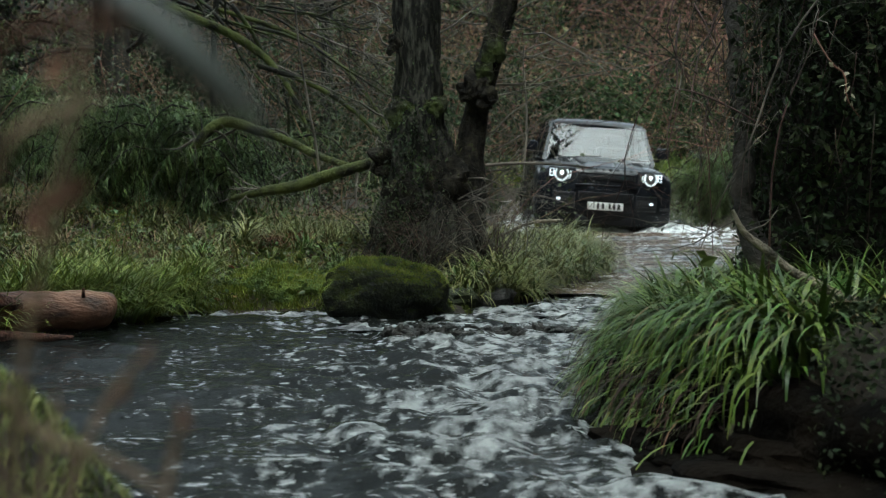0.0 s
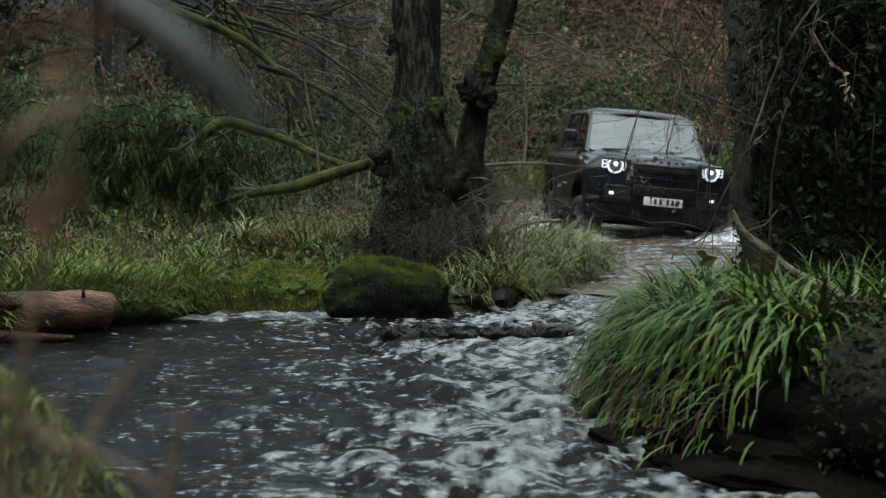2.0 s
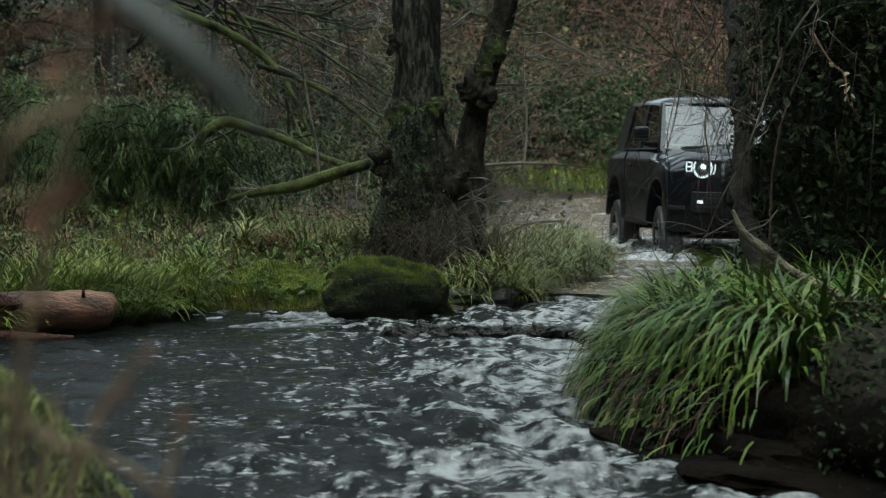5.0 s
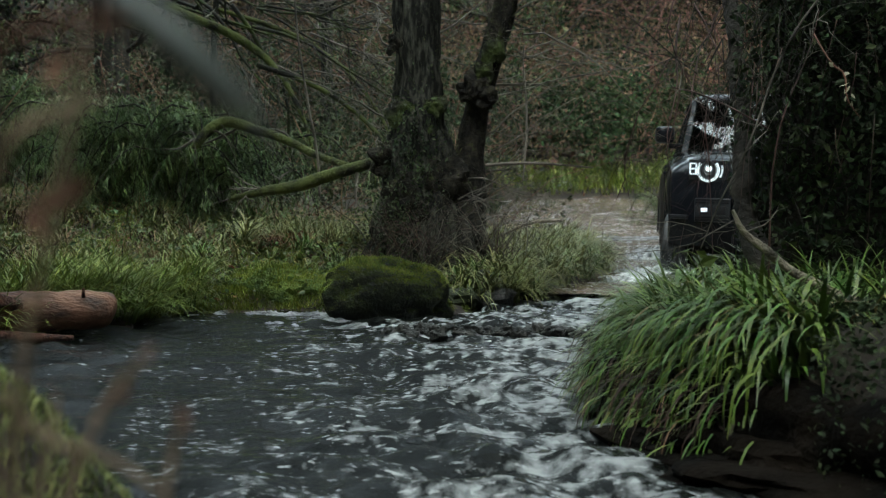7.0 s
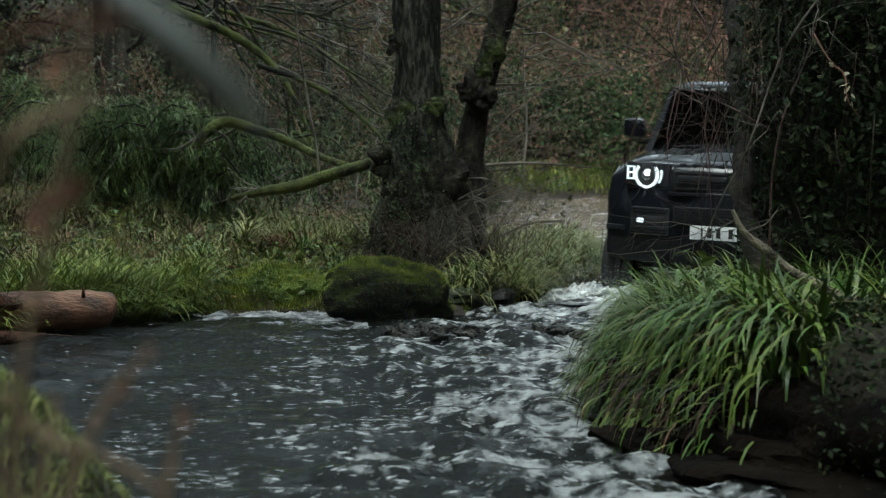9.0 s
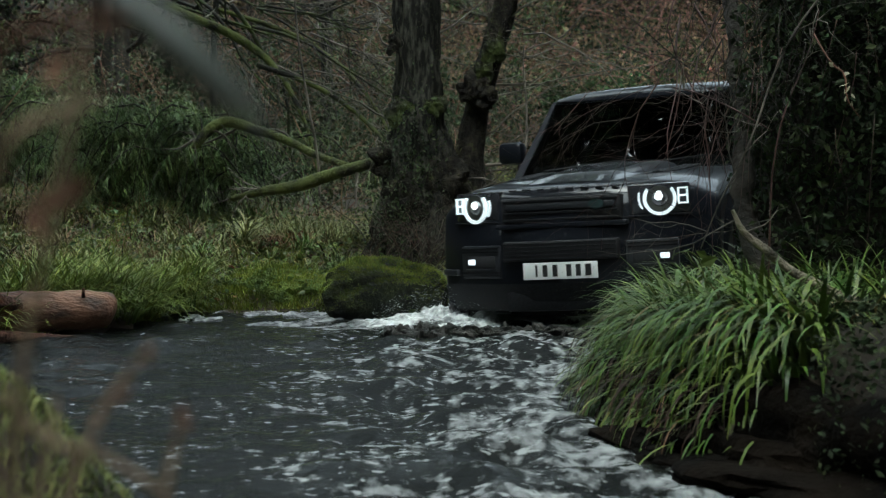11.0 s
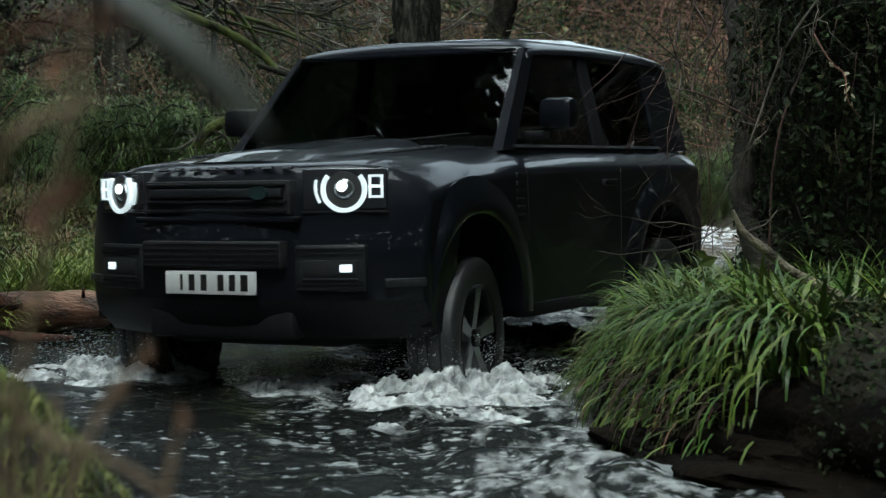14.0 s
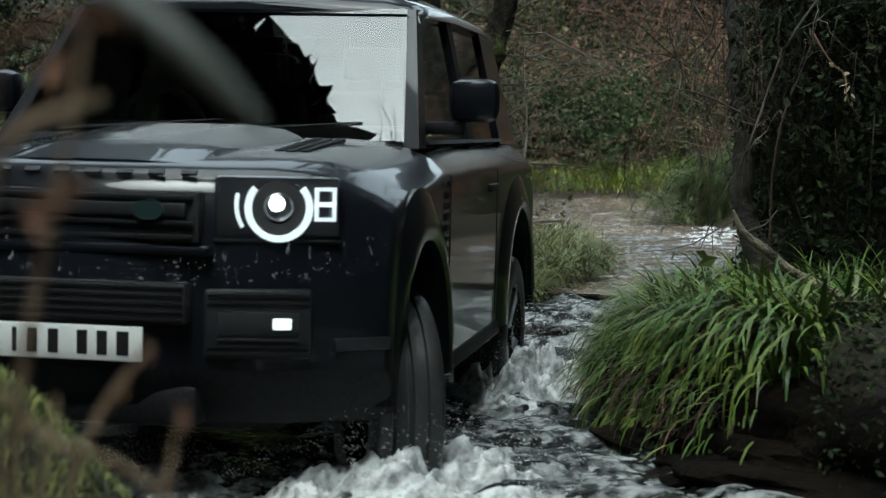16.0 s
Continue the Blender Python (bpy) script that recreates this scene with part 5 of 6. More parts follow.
p, d = scatter(rg, 2600, 0.4, 2.6, 6.4, 10.6, lambda x, y, d, r: r & (d > 0.02) & (d < 0.5))
grass("dry_sedge", p, rg, (0.22, 0.5), (0.008, 0.016), GRASS_DRY, "withered brown sedge blades among the green", (1.6, 4.0), (0.3, 1.0), 0.8)
p, d = scatter(rg, 30000, 0.4, 2.6, 4.2, 9.6, lambda x, y, d, r: (d > -0.10) & (d < 0.0) & (x > 0.4) & (y > 6.2))
p = p[:320]
p[:, 2] = stream_level(p[:, 1]) + rg.uniform(0.12, 0.34, len(p))
grass("dead_sedge", p, rg, (0.12, 0.36), (0.010, 0.022), DEAD_SEDGE, "rotting brown sedge and rootlets hanging under the bank", (0.8, 2.0), (1.4, 2.4), 0.9, segs=4)
p, d = scatter(rg, 26000, -0.2, 2.2, 13.0, 21.0, lambda x, y, d, r: ~r & (d > 0.0) & (d < 0.9))
grass("bank_grass", tufted(p[::2], rg, 105, 0.05), rg, (0.22, 0.60), (0.010, 0.020), GRASS_PALE, "long pale green grass drooping over the spit", (1.2, 3.0), (0.1, 0.9), 0.6, segs=7)
p, d = scatter(rg, 24000, -6.5, 0.2, 10.5, 22.0, lambda x, y, d, r: ~r & (d > 0.15) & (np.sin(x * 2.3 + 1) + np.sin(y * 1.9 + x) + rg.normal(size=len(x)) * 0.7 > -0.3))
grass("bank_grass", tufted(p, rg, 900, 0.07), rg, (0.08, 0.24), (0.006, 0.013), GRASS_BANK, "tufts of green woodland grass on the bank", (1.0, 2.6), (0.2, 1.2), 0.5, segs=4)
p, d = scatter(rg, 26000, -4.6, -1.75, 10.8, 13.6, lambda x, y, d, r: ~r & (d > 0.0) & (d < 1.0))
grass("bank_grass", tufted(p, rg, 170, 0.06), rg, (0.22, 0.55), (0.009, 0.018), GRASS_BANK, "long green grass hanging over the bank beside the log", (0.9, 2.0), (0.2, 0.9), 0.7)
p, d = scatter(rg, 9000, -6.5, 1.6, 12.5, 22.0, lambda x, y, d, r: ~r & (d > 0.1))
grass("dry_grass", tufted(p, rg, 260, 0.08), rg, (0.12, 0.35), (0.005, 0.009), GRASS_DRY, "straw-coloured dead grass among the green", (0.8, 2.0), (0.1, 1.0), 0.4, segs=4)
p, d = scatter(rg, 110000, -4.5, 0.6, 12.9, 18.5, lambda x, y, d, r: ~r & (d > 0.02) & (np.hypot((x + 0.4) / 0.75, (y - 12.7) / 0.8) > 1))
grass("moss_carpet", p, rg, (0.02, 0.06), (0.006, 0.010), MOSS_FUZZ, "short moss carpet on the bank", (0.2, 1.2), (0.0, 1.0), 0.2, segs=2)
p, d = scatter(rg, 60000, -2.6, 0.3, 12.2, 13.6, lambda x, y, d, r: ~r & (d > -0.03) & (d < 0.5) & (np.hypot((x + 0.4) / 0.70, (y - 12.7) / 0.8) > 1))
grass("moss_carpet", p, rg, (0.02, 0.06), (0.007, 0.012), MOSS_FUZZ, "green moss reaching down to the water", (0.2, 1.4), (0.0, 1.2), 0.5, segs=2)
p, d = scatter(rg, 60000, -1.9, -0.3, 2.3, 5.4, lambda x, y, d, r: (x < -0.45))
grass("near_moss", p, rg, (0.015, 0.042), (0.005, 0.010), NEAR_TURF, "pale mossy turf of the near bank", (0.2, 1.4), (0.0, 1.0), 0.2, segs=3)
p, d = scatter(rg, 1500, -1.7, -1.2, 15.3, 15.9, lambda x, y, d, r: d > 0)
grass("dead_tuft", p, rg, (0.2, 0.4), (0.006, 0.012), RUSSET, "drooping red-brown dead fern tuft", (1.6, 2.6), (0.2, 1.1), 0.5)
p, d = scatter(rg, 5000, -1.6, -0.55, 15.6, 17.6, lambda x, y, d, r: d > 0)
grass("bank_grass", p, rg, (0.15, 0.36), (0.008, 0.016), GRASS_PALE, "bright green grass behind the alder", (0.6, 1.8), (0.1, 0.8), 0.3)
# Lit blades and dark gaps of the bank's turf put into colour.
p, d = scatter(rg, 5200, -4.6, 0.9, 12.6, 18.5, lambda x, y, d, r: ~r & (d > 0.12) & (np.hypot((x + 0.4) / 0.6, (y - 12.7) / 0.6) > 1))
grass("bank_grass", tufted(p, rg, 240, 0.06), rg, (0.14, 0.36), (0.010, 0.022), GRASS_PALE, "broad blades paled as if lit, standing out of the bank's turf", (0.9, 2.4), (0.1, 1.0), 0.5, segs=5)
p, d = scatter(rg, 2600, -4.6, 0.9, 12.6, 18.5, lambda x, y, d, r: ~r & (d > 0.12) & (np.hypot((x + 0.4) / 0.6, (y - 12.7) / 0.6) > 1))
grass("dead_tuft", tufted(p, rg, 70, 0.07), rg, (0.16, 0.40), (0.010, 0.020), DEAD_SEDGE, "dark brown tufts put in for dark gaps between the green grass", (1.2, 2.6), (0.2, 1.1), 0.4, segs=5)
# single tufts that stand out of the turf
def tuft(seed, n, length, width, material):
    r = np.random.default_rng(seed)
    p = np.concatenate([r.normal(size=(n, 2)) * 0.035, np.zeros((n, 1))], 1)
    v, f = blade_arrays(p, r.uniform(0, 6.28, n), r.uniform(length * 0.55, length, n), r.uniform(0.15, 0.75, n), r.uniform(1.1, 2.3, n), r.uniform(width * 0.6, width, n), 7)
    return from_arrays("grass_tuft", v, f, material)


tuft_kinds = [(tuft(301, 90, 0.62, 0.020, GRASS_PALE), "large drooping tuft of pale green sedge"), (tuft(302, 70, 0.5, 0.018, GRASS), "drooping tuft of green woodland sedge"),
              (tuft(303, 60, 0.42, 0.016, GRASS_DRY), "dry straw-coloured grass tuft"), (tuft(304, 70, 0.36, 0.020, GRASS), "low broad-bladed green grass tuft")]
tuft_spots = [(0.36, 13.62, 0), (0.50, 13.80, 0), (0.28, 13.85, 1), (0.62, 14.02, 0), (0.45, 13.95, 0), (0.74, 14.32, 0), (0.42, 14.15, 0), (0.62, 14.5, 0), (0.95, 15.3, 0), (1.25, 16.1, 0), (1.45, 16.9, 1), (0.75, 15.0, 2), (1.1, 15.9, 1), (-2.15, 12.55, 1), (-2.35, 12.2, 0), (-2.6, 11.75, 1), (-2.05, 13.0, 1), (-2.5, 12.7, 2), (-2.9, 12.0, 2),
              (-3.1, 11.6, 1), (-2.0, 14.3, 3), (-1.7, 15.0, 0), (-2.8, 14.5, 3), (-3.3, 15.2, 2), (-1.2, 15.1, 3), (-0.85, 14.6, 1), (-3.9, 13.6, 1), (-3.6, 16.2, 3), (-2.3, 16.3, 2), (-1.9, 17.0, 0), (-4.4, 15.2, 0), (-1.0, 16.2, 3)]
used = set()
for x, y, k in tuft_spots:
    host, text = tuft_kinds[k]
    m = pose(x, y, float(ground_level(x, y)) - 0.015, 0, 0, (x * 777 + y * 131) % 360)
    if k in used:
        host = copy_thing(host, m)
    else:
        host.matrix_basis = m
        used.add(k)
    tagged(host, text, "grass tuft", "grass tufts on the bank")
for k, (x, y, s) in enumerate([(0.12, 13.35, 1.5), (0.38, 13.55, 1.9), (0.25, 13.85, 2.2), (0.62, 14.05, 1.4), (-0.05, 13.5, 1.3)]):
    st = lumpy("bank_stone", (0.10 * s, 0.09 * s, 0.07 * s), 330 + k, ROCK if k % 2 else BOULDER, 3, 0.4)
    st.matrix_world = pose(x, y, float(ground_level(x, y)) + 0.01, 0, 0, k * 70)
    tagged(st, "dark wet stone at the foot of the bank", "stone", "stones along the bank")
# leafy plants
p, d = scatter(rg, 9000, -6.0, 0.4, 11.2, 20.0, lambda x, y, d, r: ~r & (d > 0.05))
p[:, 2] += rg.uniform(0.0, 0.14, len(p))
v, f = leaf_arrays(p, 0.028, rg, 0.5)
tagged(from_arrays("ground_leaves", v, f, LEAF_LIGHT, None, False), "low leafy woodland plants on the bank", "undergrowth", kind="stuff")
p, d = scatter(rg, 26000, 0.7, 3.2, 4.2, 11.0, lambda x, y, d, r: r & (d > 0.03) & ((x > 1.9) | ((x > 1.3) & (y < 7.1))))
p[:, 2] += rg.uniform(-0.02, 0.10, len(p))
v, f = leaf_arrays(p, 0.018, rg, 0.3)
tagged(from_arrays("ground_leaves", v, f, LEAF, None, False), "small dark ivy leaves over the bank", "undergrowth", kind="stuff")
p, d = scatter(rg, 70000, 0.6, 2.6, 3.8, 9.6, lambda x, y, d, r: (x > 1.22) & (y < 7.2) & (d > -0.13) & (d < 0.10) & (np.sin(x * 9 + y * 5) + np.sin(y * 13 - x * 4) + rg.normal(size=len(x)) * 0.6 > -0.2))
p[:, 2] = stream_level(p[:, 1]) + 0.52 - 0.46 * rg.uniform(size=len(p)) ** 1.3
v, f = leaf_arrays(p, 0.015, rg, 0.2)
tagged(from_arrays("bank_ivy", v, f, LEAF, None, False), "dark ivy and moss hanging over the cut bank", "undergrowth", kind="stuff")
p, d = scatter(rg, 5000, -7, 0.6, 11.0, 24.0, lambda x, y, d, r: ~r & (d > 0.1))
p[:, 2] += rg.uniform(0.0, 0.03, len(p))
v, f = leaf_arrays(p, 0.03, rg, 0.7)
tagged(from_arrays("leaf_litter", v, f, RUSSET, None, False), "fallen brown leaves on the bank", "leaf litter", kind="stuff")


# ---- shrubs and the woodland behind ----
def needles(rg, boughs, per, length, size, spread_by=0.05):
    """Drooping sprays of needles along boughs."""
    P, H, L = [], [], []
    for pts, rad in boughs:
        i = rg.integers(0, len(pts), per)
        P.append(pts[i] + rg.normal(size=(per, 3)) * spread_by)
        H.append(rg.uniform(0, 6.28, per))
    P, H = np.concatenate(P), np.concatenate(H)
    n = len(P)
    return blade_arrays(P, H, length * rg.uniform(0.5, 1.4, n), rg.uniform(1.2, 2.4, n), rg.uniform(0.3, 1.0, n), np.full(n, size), 3)


def spruce_bush(name, label, where, size, count, seed, material, drop=0.9, per=130):
    t = tagged(new(name), label, "shrub")
    rg = np.random.default_rng(seed)
    boughs = []
    gx, gy = where
    for _ in range(count):
        bx, by = gx + rg.normal() * size[0] * 0.5, gy + rg.normal() * size[1] * 0.5
        z0 = float(ground_level(bx, by))
        top = z0 + size[2] * rg.uniform(0.35, 1.0)
        a = rg.uniform(0, 6.28)
        reach = rg.uniform(0.3, 0.7)
        boughs.append(rod([(bx, by, top), (bx + reach * 0.5 * math.cos(a), by + reach * 0.5 * math.sin(a), top + 0.05), (bx + reach * math.cos(a), by + reach * math.sin(a), top - drop * 0.3), (bx + 1.25 * reach * math.cos(a), by + 1.25 * reach * math.sin(a), max(z0, top - drop * rg.uniform(0.5, 1)))], [0.012, 0.010, 0.007, 0.003], 1))
    stems = [rod([(gx + k, gy, float(ground_level(gx + k, gy)) - 0.05), (gx + k * 1.1, gy, float(ground_level(gx, gy)) + size[2])], [0.04, 0.02], 0) for k in (-size[0] * 0.4, 0.0, size[0] * 0.4)]
    v, f = tube_arrays(boughs + stems, 4)
    tagged(from_arrays("bough_tangle", v, f, BARK_DARK, t), kind="stuff")
    v, f = needles(rg, boughs, per * 2, 0.17, 0.008)
    tagged(from_arrays("needle_foliage", v, f, material, t), kind="stuff")
    return t


spruce_bush("spruce", "low dark green spruce with drooping boughs", (-3.0, 18.3), (1.15, 0.7, 1.15), 150, 50, SPRUCE)
spruce_bush("spruce", "low dark green spruce with drooping boughs", (-5.4, 21.5), (1.2, 0.9, 1.5), 90, 51, SPRUCE)
spruce_bush("spruce", "drooping fir boughs over the far bank", (4.55, 28.5), (0.9, 0.8, 1.1), 150, 52, LEAF_LIGHT, 1.0)
spruce_bush("spruce", "drooping fir boughs over the far bank", (5.2, 25.5), (0.5, 0.9, 1.3), 70, 53, SPRUCE, 1.0)


def thicket(name, label, rg, n, area, height, material, radius=0.006, depth=1, kids=4, leafy=0, leaf=RUSSET, leaf_size=0.035):
    out = []
    while len(out) < n:
        x, y = rg.uniform(area[0], area[1]), rg.uniform(area[2], area[3])
        d, _ = shore(x, y)
        if d < 0.3:
            continue
        z = float(ground_level(x, y))
        grow(rg, (x, y, z), (rg.normal() * 0.45, rg.normal() * 0.3, 1.0), rg.uniform(*height), radius * rg.uniform(0.7, 1.6), depth, out, 0.22, 0.0, kids)
    v, f = tube_arrays(out, 3)
    tagged(from_arrays(name, v, f, material), label, "thicket", kind="stuff")
    if leafy:
        c = np.concatenate([o[0] for o in out])
        c = c[rg.integers(0, len(c), leafy)] + rg.normal(size=(leafy, 3)) * 0.08
        v, f = leaf_arrays(c, leaf_size, rg)
        tagged(from_arrays("thicket_leaves", v, f, leaf, None, False), "withered russet leaves caught in the thicket" if leaf is RUSSET else "dark green leaves in the thicket", "foliage", kind="stuff")


rg = np.random.default_rng(60)
thicket("thicket", "tangle of bare brown woodland twigs", rg, 1500, (-9, 1.0, 20, 34), (0.9, 3.4), TWIG_BROWN, 0.009, 2, 3, 9000, LEAF_MID, 0.035)
thicket("thicket", "tangle of bare brown woodland twigs on the hillside", rg, 3600, (-9, 10, 35.5, 41.5), (1.5, 5.8), TWIG_BROWN, 0.012, 2, 3, 34000, BEECH, 0.05)
thicket("thicket", "russet beech scrub on the hillside", rg, 1500, (1.0, 10, 40, 44), (1.5, 5.0), BEECH, 0.014, 2, 3, 14000, BEECH, 0.05)
thicket("thicket", "dark evergreen undergrowth beneath the trees", rg, 500, (-10, 0.5, 22, 40), (0.8, 2.6), BARK_DARK, 0.012, 1, 4, 26000, LEAF, 0.05)
thicket("thicket", "evergreen undergrowth at the foot of the hill", rg, 500, (-4, 7, 37, 42), (0.8, 2.3), BARK_DARK, 0.012, 1, 4, 50000, LEAF_MID, 0.06)
thicket("thicket", "tangle of brown and red twigs on the far bank", rg, 800, (4.8, 9, 17, 36), (0.9, 3.4), TWIG_BROWN, 0.008, 2, 3, 9000)
thicket("thicket", "brambles at the ivy tree's foot", rg, 260, (2.2, 5, 11.5, 17), (0.6, 2.6), TWIG_BROWN, 0.006, 2, 3, 5000, LEAF, 0.04)


# beyond the ford: a grassy bank, dark evergreens at its foot and the brown hillside above
HILL_SCRUB = mat("russet_hill_scrub", (0.11, 0.072, 0.042), (0.33, 0.215, 0.125), 0.9, scale=0.5, island=0.6)
HILL_DARK = mat("dark_hill_evergreen", (0.013, 0.024, 0.012), (0.052, 0.082, 0.032), 0.9, scale=0.6, island=0.6, spec=0.15)
HILL_OLIVE = mat("olive_hill_scrub", (0.050, 0.052, 0.022), (0.16, 0.145, 0.062), 0.9, scale=0.6, island=0.6)


def clumps(name, label, n, per, area, rise, radius, size, material):
    """Loose heaps of small leaves on the ground, with gaps between them."""
    C = []
    for _ in range(n):
        x, y = rg.uniform(area[0], area[1]), rg.uniform(area[2], area[3])
        if shore(x, y)[0] < 0.2:
            continue
        r = rg.uniform(*radius)
        q = rg.normal(size=(per, 3)) * np.array([r, r, r * rg.uniform(0.6, 1.3)]) * 0.5
        C.append(q + np.array([x, y, float(ground_level(x, y)) + r * 0.4 + rg.uniform(*rise)]))
    v, f = leaf_arrays(np.concatenate(C), size, rg)
    tagged(from_arrays(name, v, f, material, None, False), label, "foliage", kind="stuff")


clumps("hill_scrub", "russet bracken and beech scrub on the hillside", 620, 110, (-7, 16, 47, 66), (0, 1.2), (0.6, 1.5), 0.075, HILL_SCRUB)
clumps("hill_scrub", "olive brambles on the hillside", 260, 110, (-8, 16, 46.5, 62), (0, 1.0), (0.5, 1.2), 0.075, HILL_OLIVE)
clumps("hill_evergreen", "dark evergreen bushes at the foot of the hill", 190, 170, (-9, 9, 45.2, 49.0), (0, 1.9), (0.5, 1.1), 0.075, HILL_DARK)
clumps("hill_evergreen", "dark evergreens among the brown scrub", 90, 170, (-10, 15, 49, 64), (0, 2.2), (0.6, 1.3), 0.085, HILL_DARK)
thicket("thicket", "thin bare trees standing on the hillside", rg, 900, (-9, 14, 46, 58), (2.0, 6.5), TWIG_BROWN, 0.016, 2, 3)
p, d = scatter(rg, 26000, -3.0, 10.0, 36.0, 46.5, lambda x, y, d, r: (d > 0.0) & (d < 2.4))
grass("bank_grass", p, rg, (0.20, 0.75), (0.016, 0.034), GRASS_BANK, "green grass along the ford's far bank", (0.6, 1.8), (0.1, 0.8), 0.4, segs=4)


def wood_tree(x, y, h, r, seed, material, label, evergreen=0):
    t = tagged(new("tree"), label, "tree", "woodland trees")
    rg = np.random.default_rng(seed)
    z = float(ground_level(x, y)) - 0.1
    pts, rad = rod([(x, y, z), (x + rg.normal() * 0.1, y, z + h * 0.3), (x + rg.normal() * 0.25, y + rg.normal() * 0.2, z + h * 0.65), (x + rg.normal() * 0.4, y, z + h)], [r * 1.3, r, r * 0.7, r * 0.15], 2)
    v, f = tube_arrays([(pts, rad)], 10)
    from_arrays("trunk", v, f, material, t)
    out = []
    for _ in range(16):
        i = rg.integers(len(pts) // 4, len(pts) - 1)
        a = rg.uniform(0, 6.28)
        grow(rg, pts[i], (math.cos(a), math.sin(a), 0.1 if evergreen else 0.6), h * rg.uniform(0.15, 0.35), max(0.012, rad[i] * 0.35), 2, out, 0.2, 0.0, 3)
    v, f = tube_arrays(out, 4)
    tagged(from_arrays("limb_tangle", v, f, material, t), kind="stuff")
    if evergreen:
        c = np.concatenate([o[0] for o in out])
        c = c[rg.integers(0, len(c), evergreen)] + rg.normal(size=(evergreen, 3)) * 0.15
        v, f = blade_arrays(c, rg.uniform(0, 6.28, evergreen), rg.uniform(0.15, 0.35, evergreen), rg.uniform(1.0, 2.0, evergreen), rg.uniform(0.2, 1.0, evergreen), np.full(evergreen, 0.03), 2)
        tagged(from_arrays("crown", v, f, SPRUCE, t), kind="stuff")
    return t


for k, (x, y, h, r) in enumerate([(-5.5, 30, 12, 0.12), (-2.2, 33, 13, 0.10), (-7.5, 23, 12, 0.2), (7.5, 30, 13, 0.22),
                                  (-4.5, 44, 14, 0.24), (-9, 36, 14, 0.25), (5.0, 13.8, 11, 0.2), (-7.5, 15, 12, 0.22), (-6.5, 18.5, 11, 0.15)]):
    wood_tree(x, y, h, r, 80 + k, BARK if k % 2 else BARK_DARK, "bare woodland tree with a tangle of limbs")
for k, (x, y, h) in enumerate([(1.0, 41, 9), (-2.5, 38, 9), (-6.0, 32, 9), (-10, 28, 10), (10, 26, 11), (11, 40, 11), (-8.5, 12, 10), (6.0, 9.5, 10)]):
    wood_tree(x, y, h, 0.16, 120 + k, BARK_DARK, "dark green conifer with drooping boughs", 5200)
# trees behind the camera, seen in the car's glass
for k, (x, y, h, r) in enumerate([(-5.0, -5.0, 10, 0.18), (-1.5, -9, 12, 0.2), (3.5, -6, 11, 0.2), (-9, 1, 11, 0.2), (6.5, 1.5, 11, 0.2), (0.5, -14, 13, 0.2)]):
    wood_tree(x, y, h, r, 150 + k, BARK, "bare woodland tree with a tangle of limbs")


# ---- unseen canopy, added to block the sky, with gaps that steer light ----
rg = np.random.default_rng(200)
SKY_BLOCKER = mat("sky_blocking_leaves", (0.015, 0.024, 0.010), (0.05, 0.06, 0.025), 0.8, scale=0.6, island=0.5)


def gap(x, y):
    """Under 1 where the sky shows: openings put in for light and windscreen reflections, one over the pool, one over
    the ford and hillside, one over the left bank's thicket, two about the alder, one behind the camera; a blocking disc
    stands for a conifer in the first.
    """
    pool = np.hypot((x + 0.8) / 3.9, (y - 8.9) / 4.2)
    ford = np.minimum(np.hypot((x - 7.2) / 4.0, (y - 26.0) / 9.0), np.hypot((x - 2.0) / 9.0, (y - 40.0) / 4.6))
    ford = np.minimum(ford, np.hypot((x + 4.3) / 5.2, (y - 22.6) / 4.7))
    ford = np.minimum(ford, np.minimum(np.hypot((x + 10.2) / 2.4, (y - 14.0) / 4.5), np.hypot((x + 1.0) / 2.5, (y - 18.4) / 2.0)))
    conifer = 3.1 - np.hypot(x + 4.6, y - 6.2)
    behind = np.hypot((x + 2.2) / 3.0, (y + 1.0) / 4.4)
    return np.maximum(np.minimum(np.minimum(pool, behind), ford), conifer) + 0.05 * wav(x, y, 91, 10, 0.8, 6.0)


def canopy(n, lo, hi, size, x0, x1, y0, y1, thick):
    x, y = rg.uniform(x0, x1, n), rg.uniform(y0, y1, n)
    g = gap(x, y)
    k = (g > lo) & (g < hi)
    x, y = x[k], y[k]
    z = 10.6 + thick * rg.uniform(size=len(x))
    z += np.clip(np.abs(x) - 12, 0, 60) * 0.2 + np.clip(y - 42, 0, 60) * 0.4
    v, f = leaf_arrays(np.stack([x, y, z], -1), size, rg, 0.5)
    tagged(from_arrays("canopy", v, f, SKY_BLOCKER, None, False), "unseen leaf layer added to block the sky over the stream", "canopy", kind="stuff")


canopy(70000, 1.0, 1.22, 0.06, -7, 12, -2, 33, 0.5)
canopy(230000, 1.06, 1.9, 0.12, -10, 6, -9, 17, 0.8)
canopy(60000, 1.08, 1.75, 0.25, -14, 17, -14, 50, 1.0)
canopy(60000, 1.55, 99, 0.85, -38, 40, -30, 60, 3.0)
out = []
for _ in range(80):
    a = rg.uniform(0, 6.28)
    c = np.array([-0.8 + 4.3 * math.cos(a), 8.6 + 4.0 * math.sin(a), 10.8])
    grow(rg, c, (-math.cos(a), -math.sin(a), 0.1), rg.uniform(1.0, 2.4), 0.022, 2, out, 0.2, 0.0, 3)
v, f = tube_arrays(out, 4)
tagged(from_arrays("overhead_twigs", v, f, BARK_DARK), "bare twigs reaching into the gap overhead", "canopy", kind="stuff")
# Ring of leaves out of view, added to block low light from the sides.
n = 26000
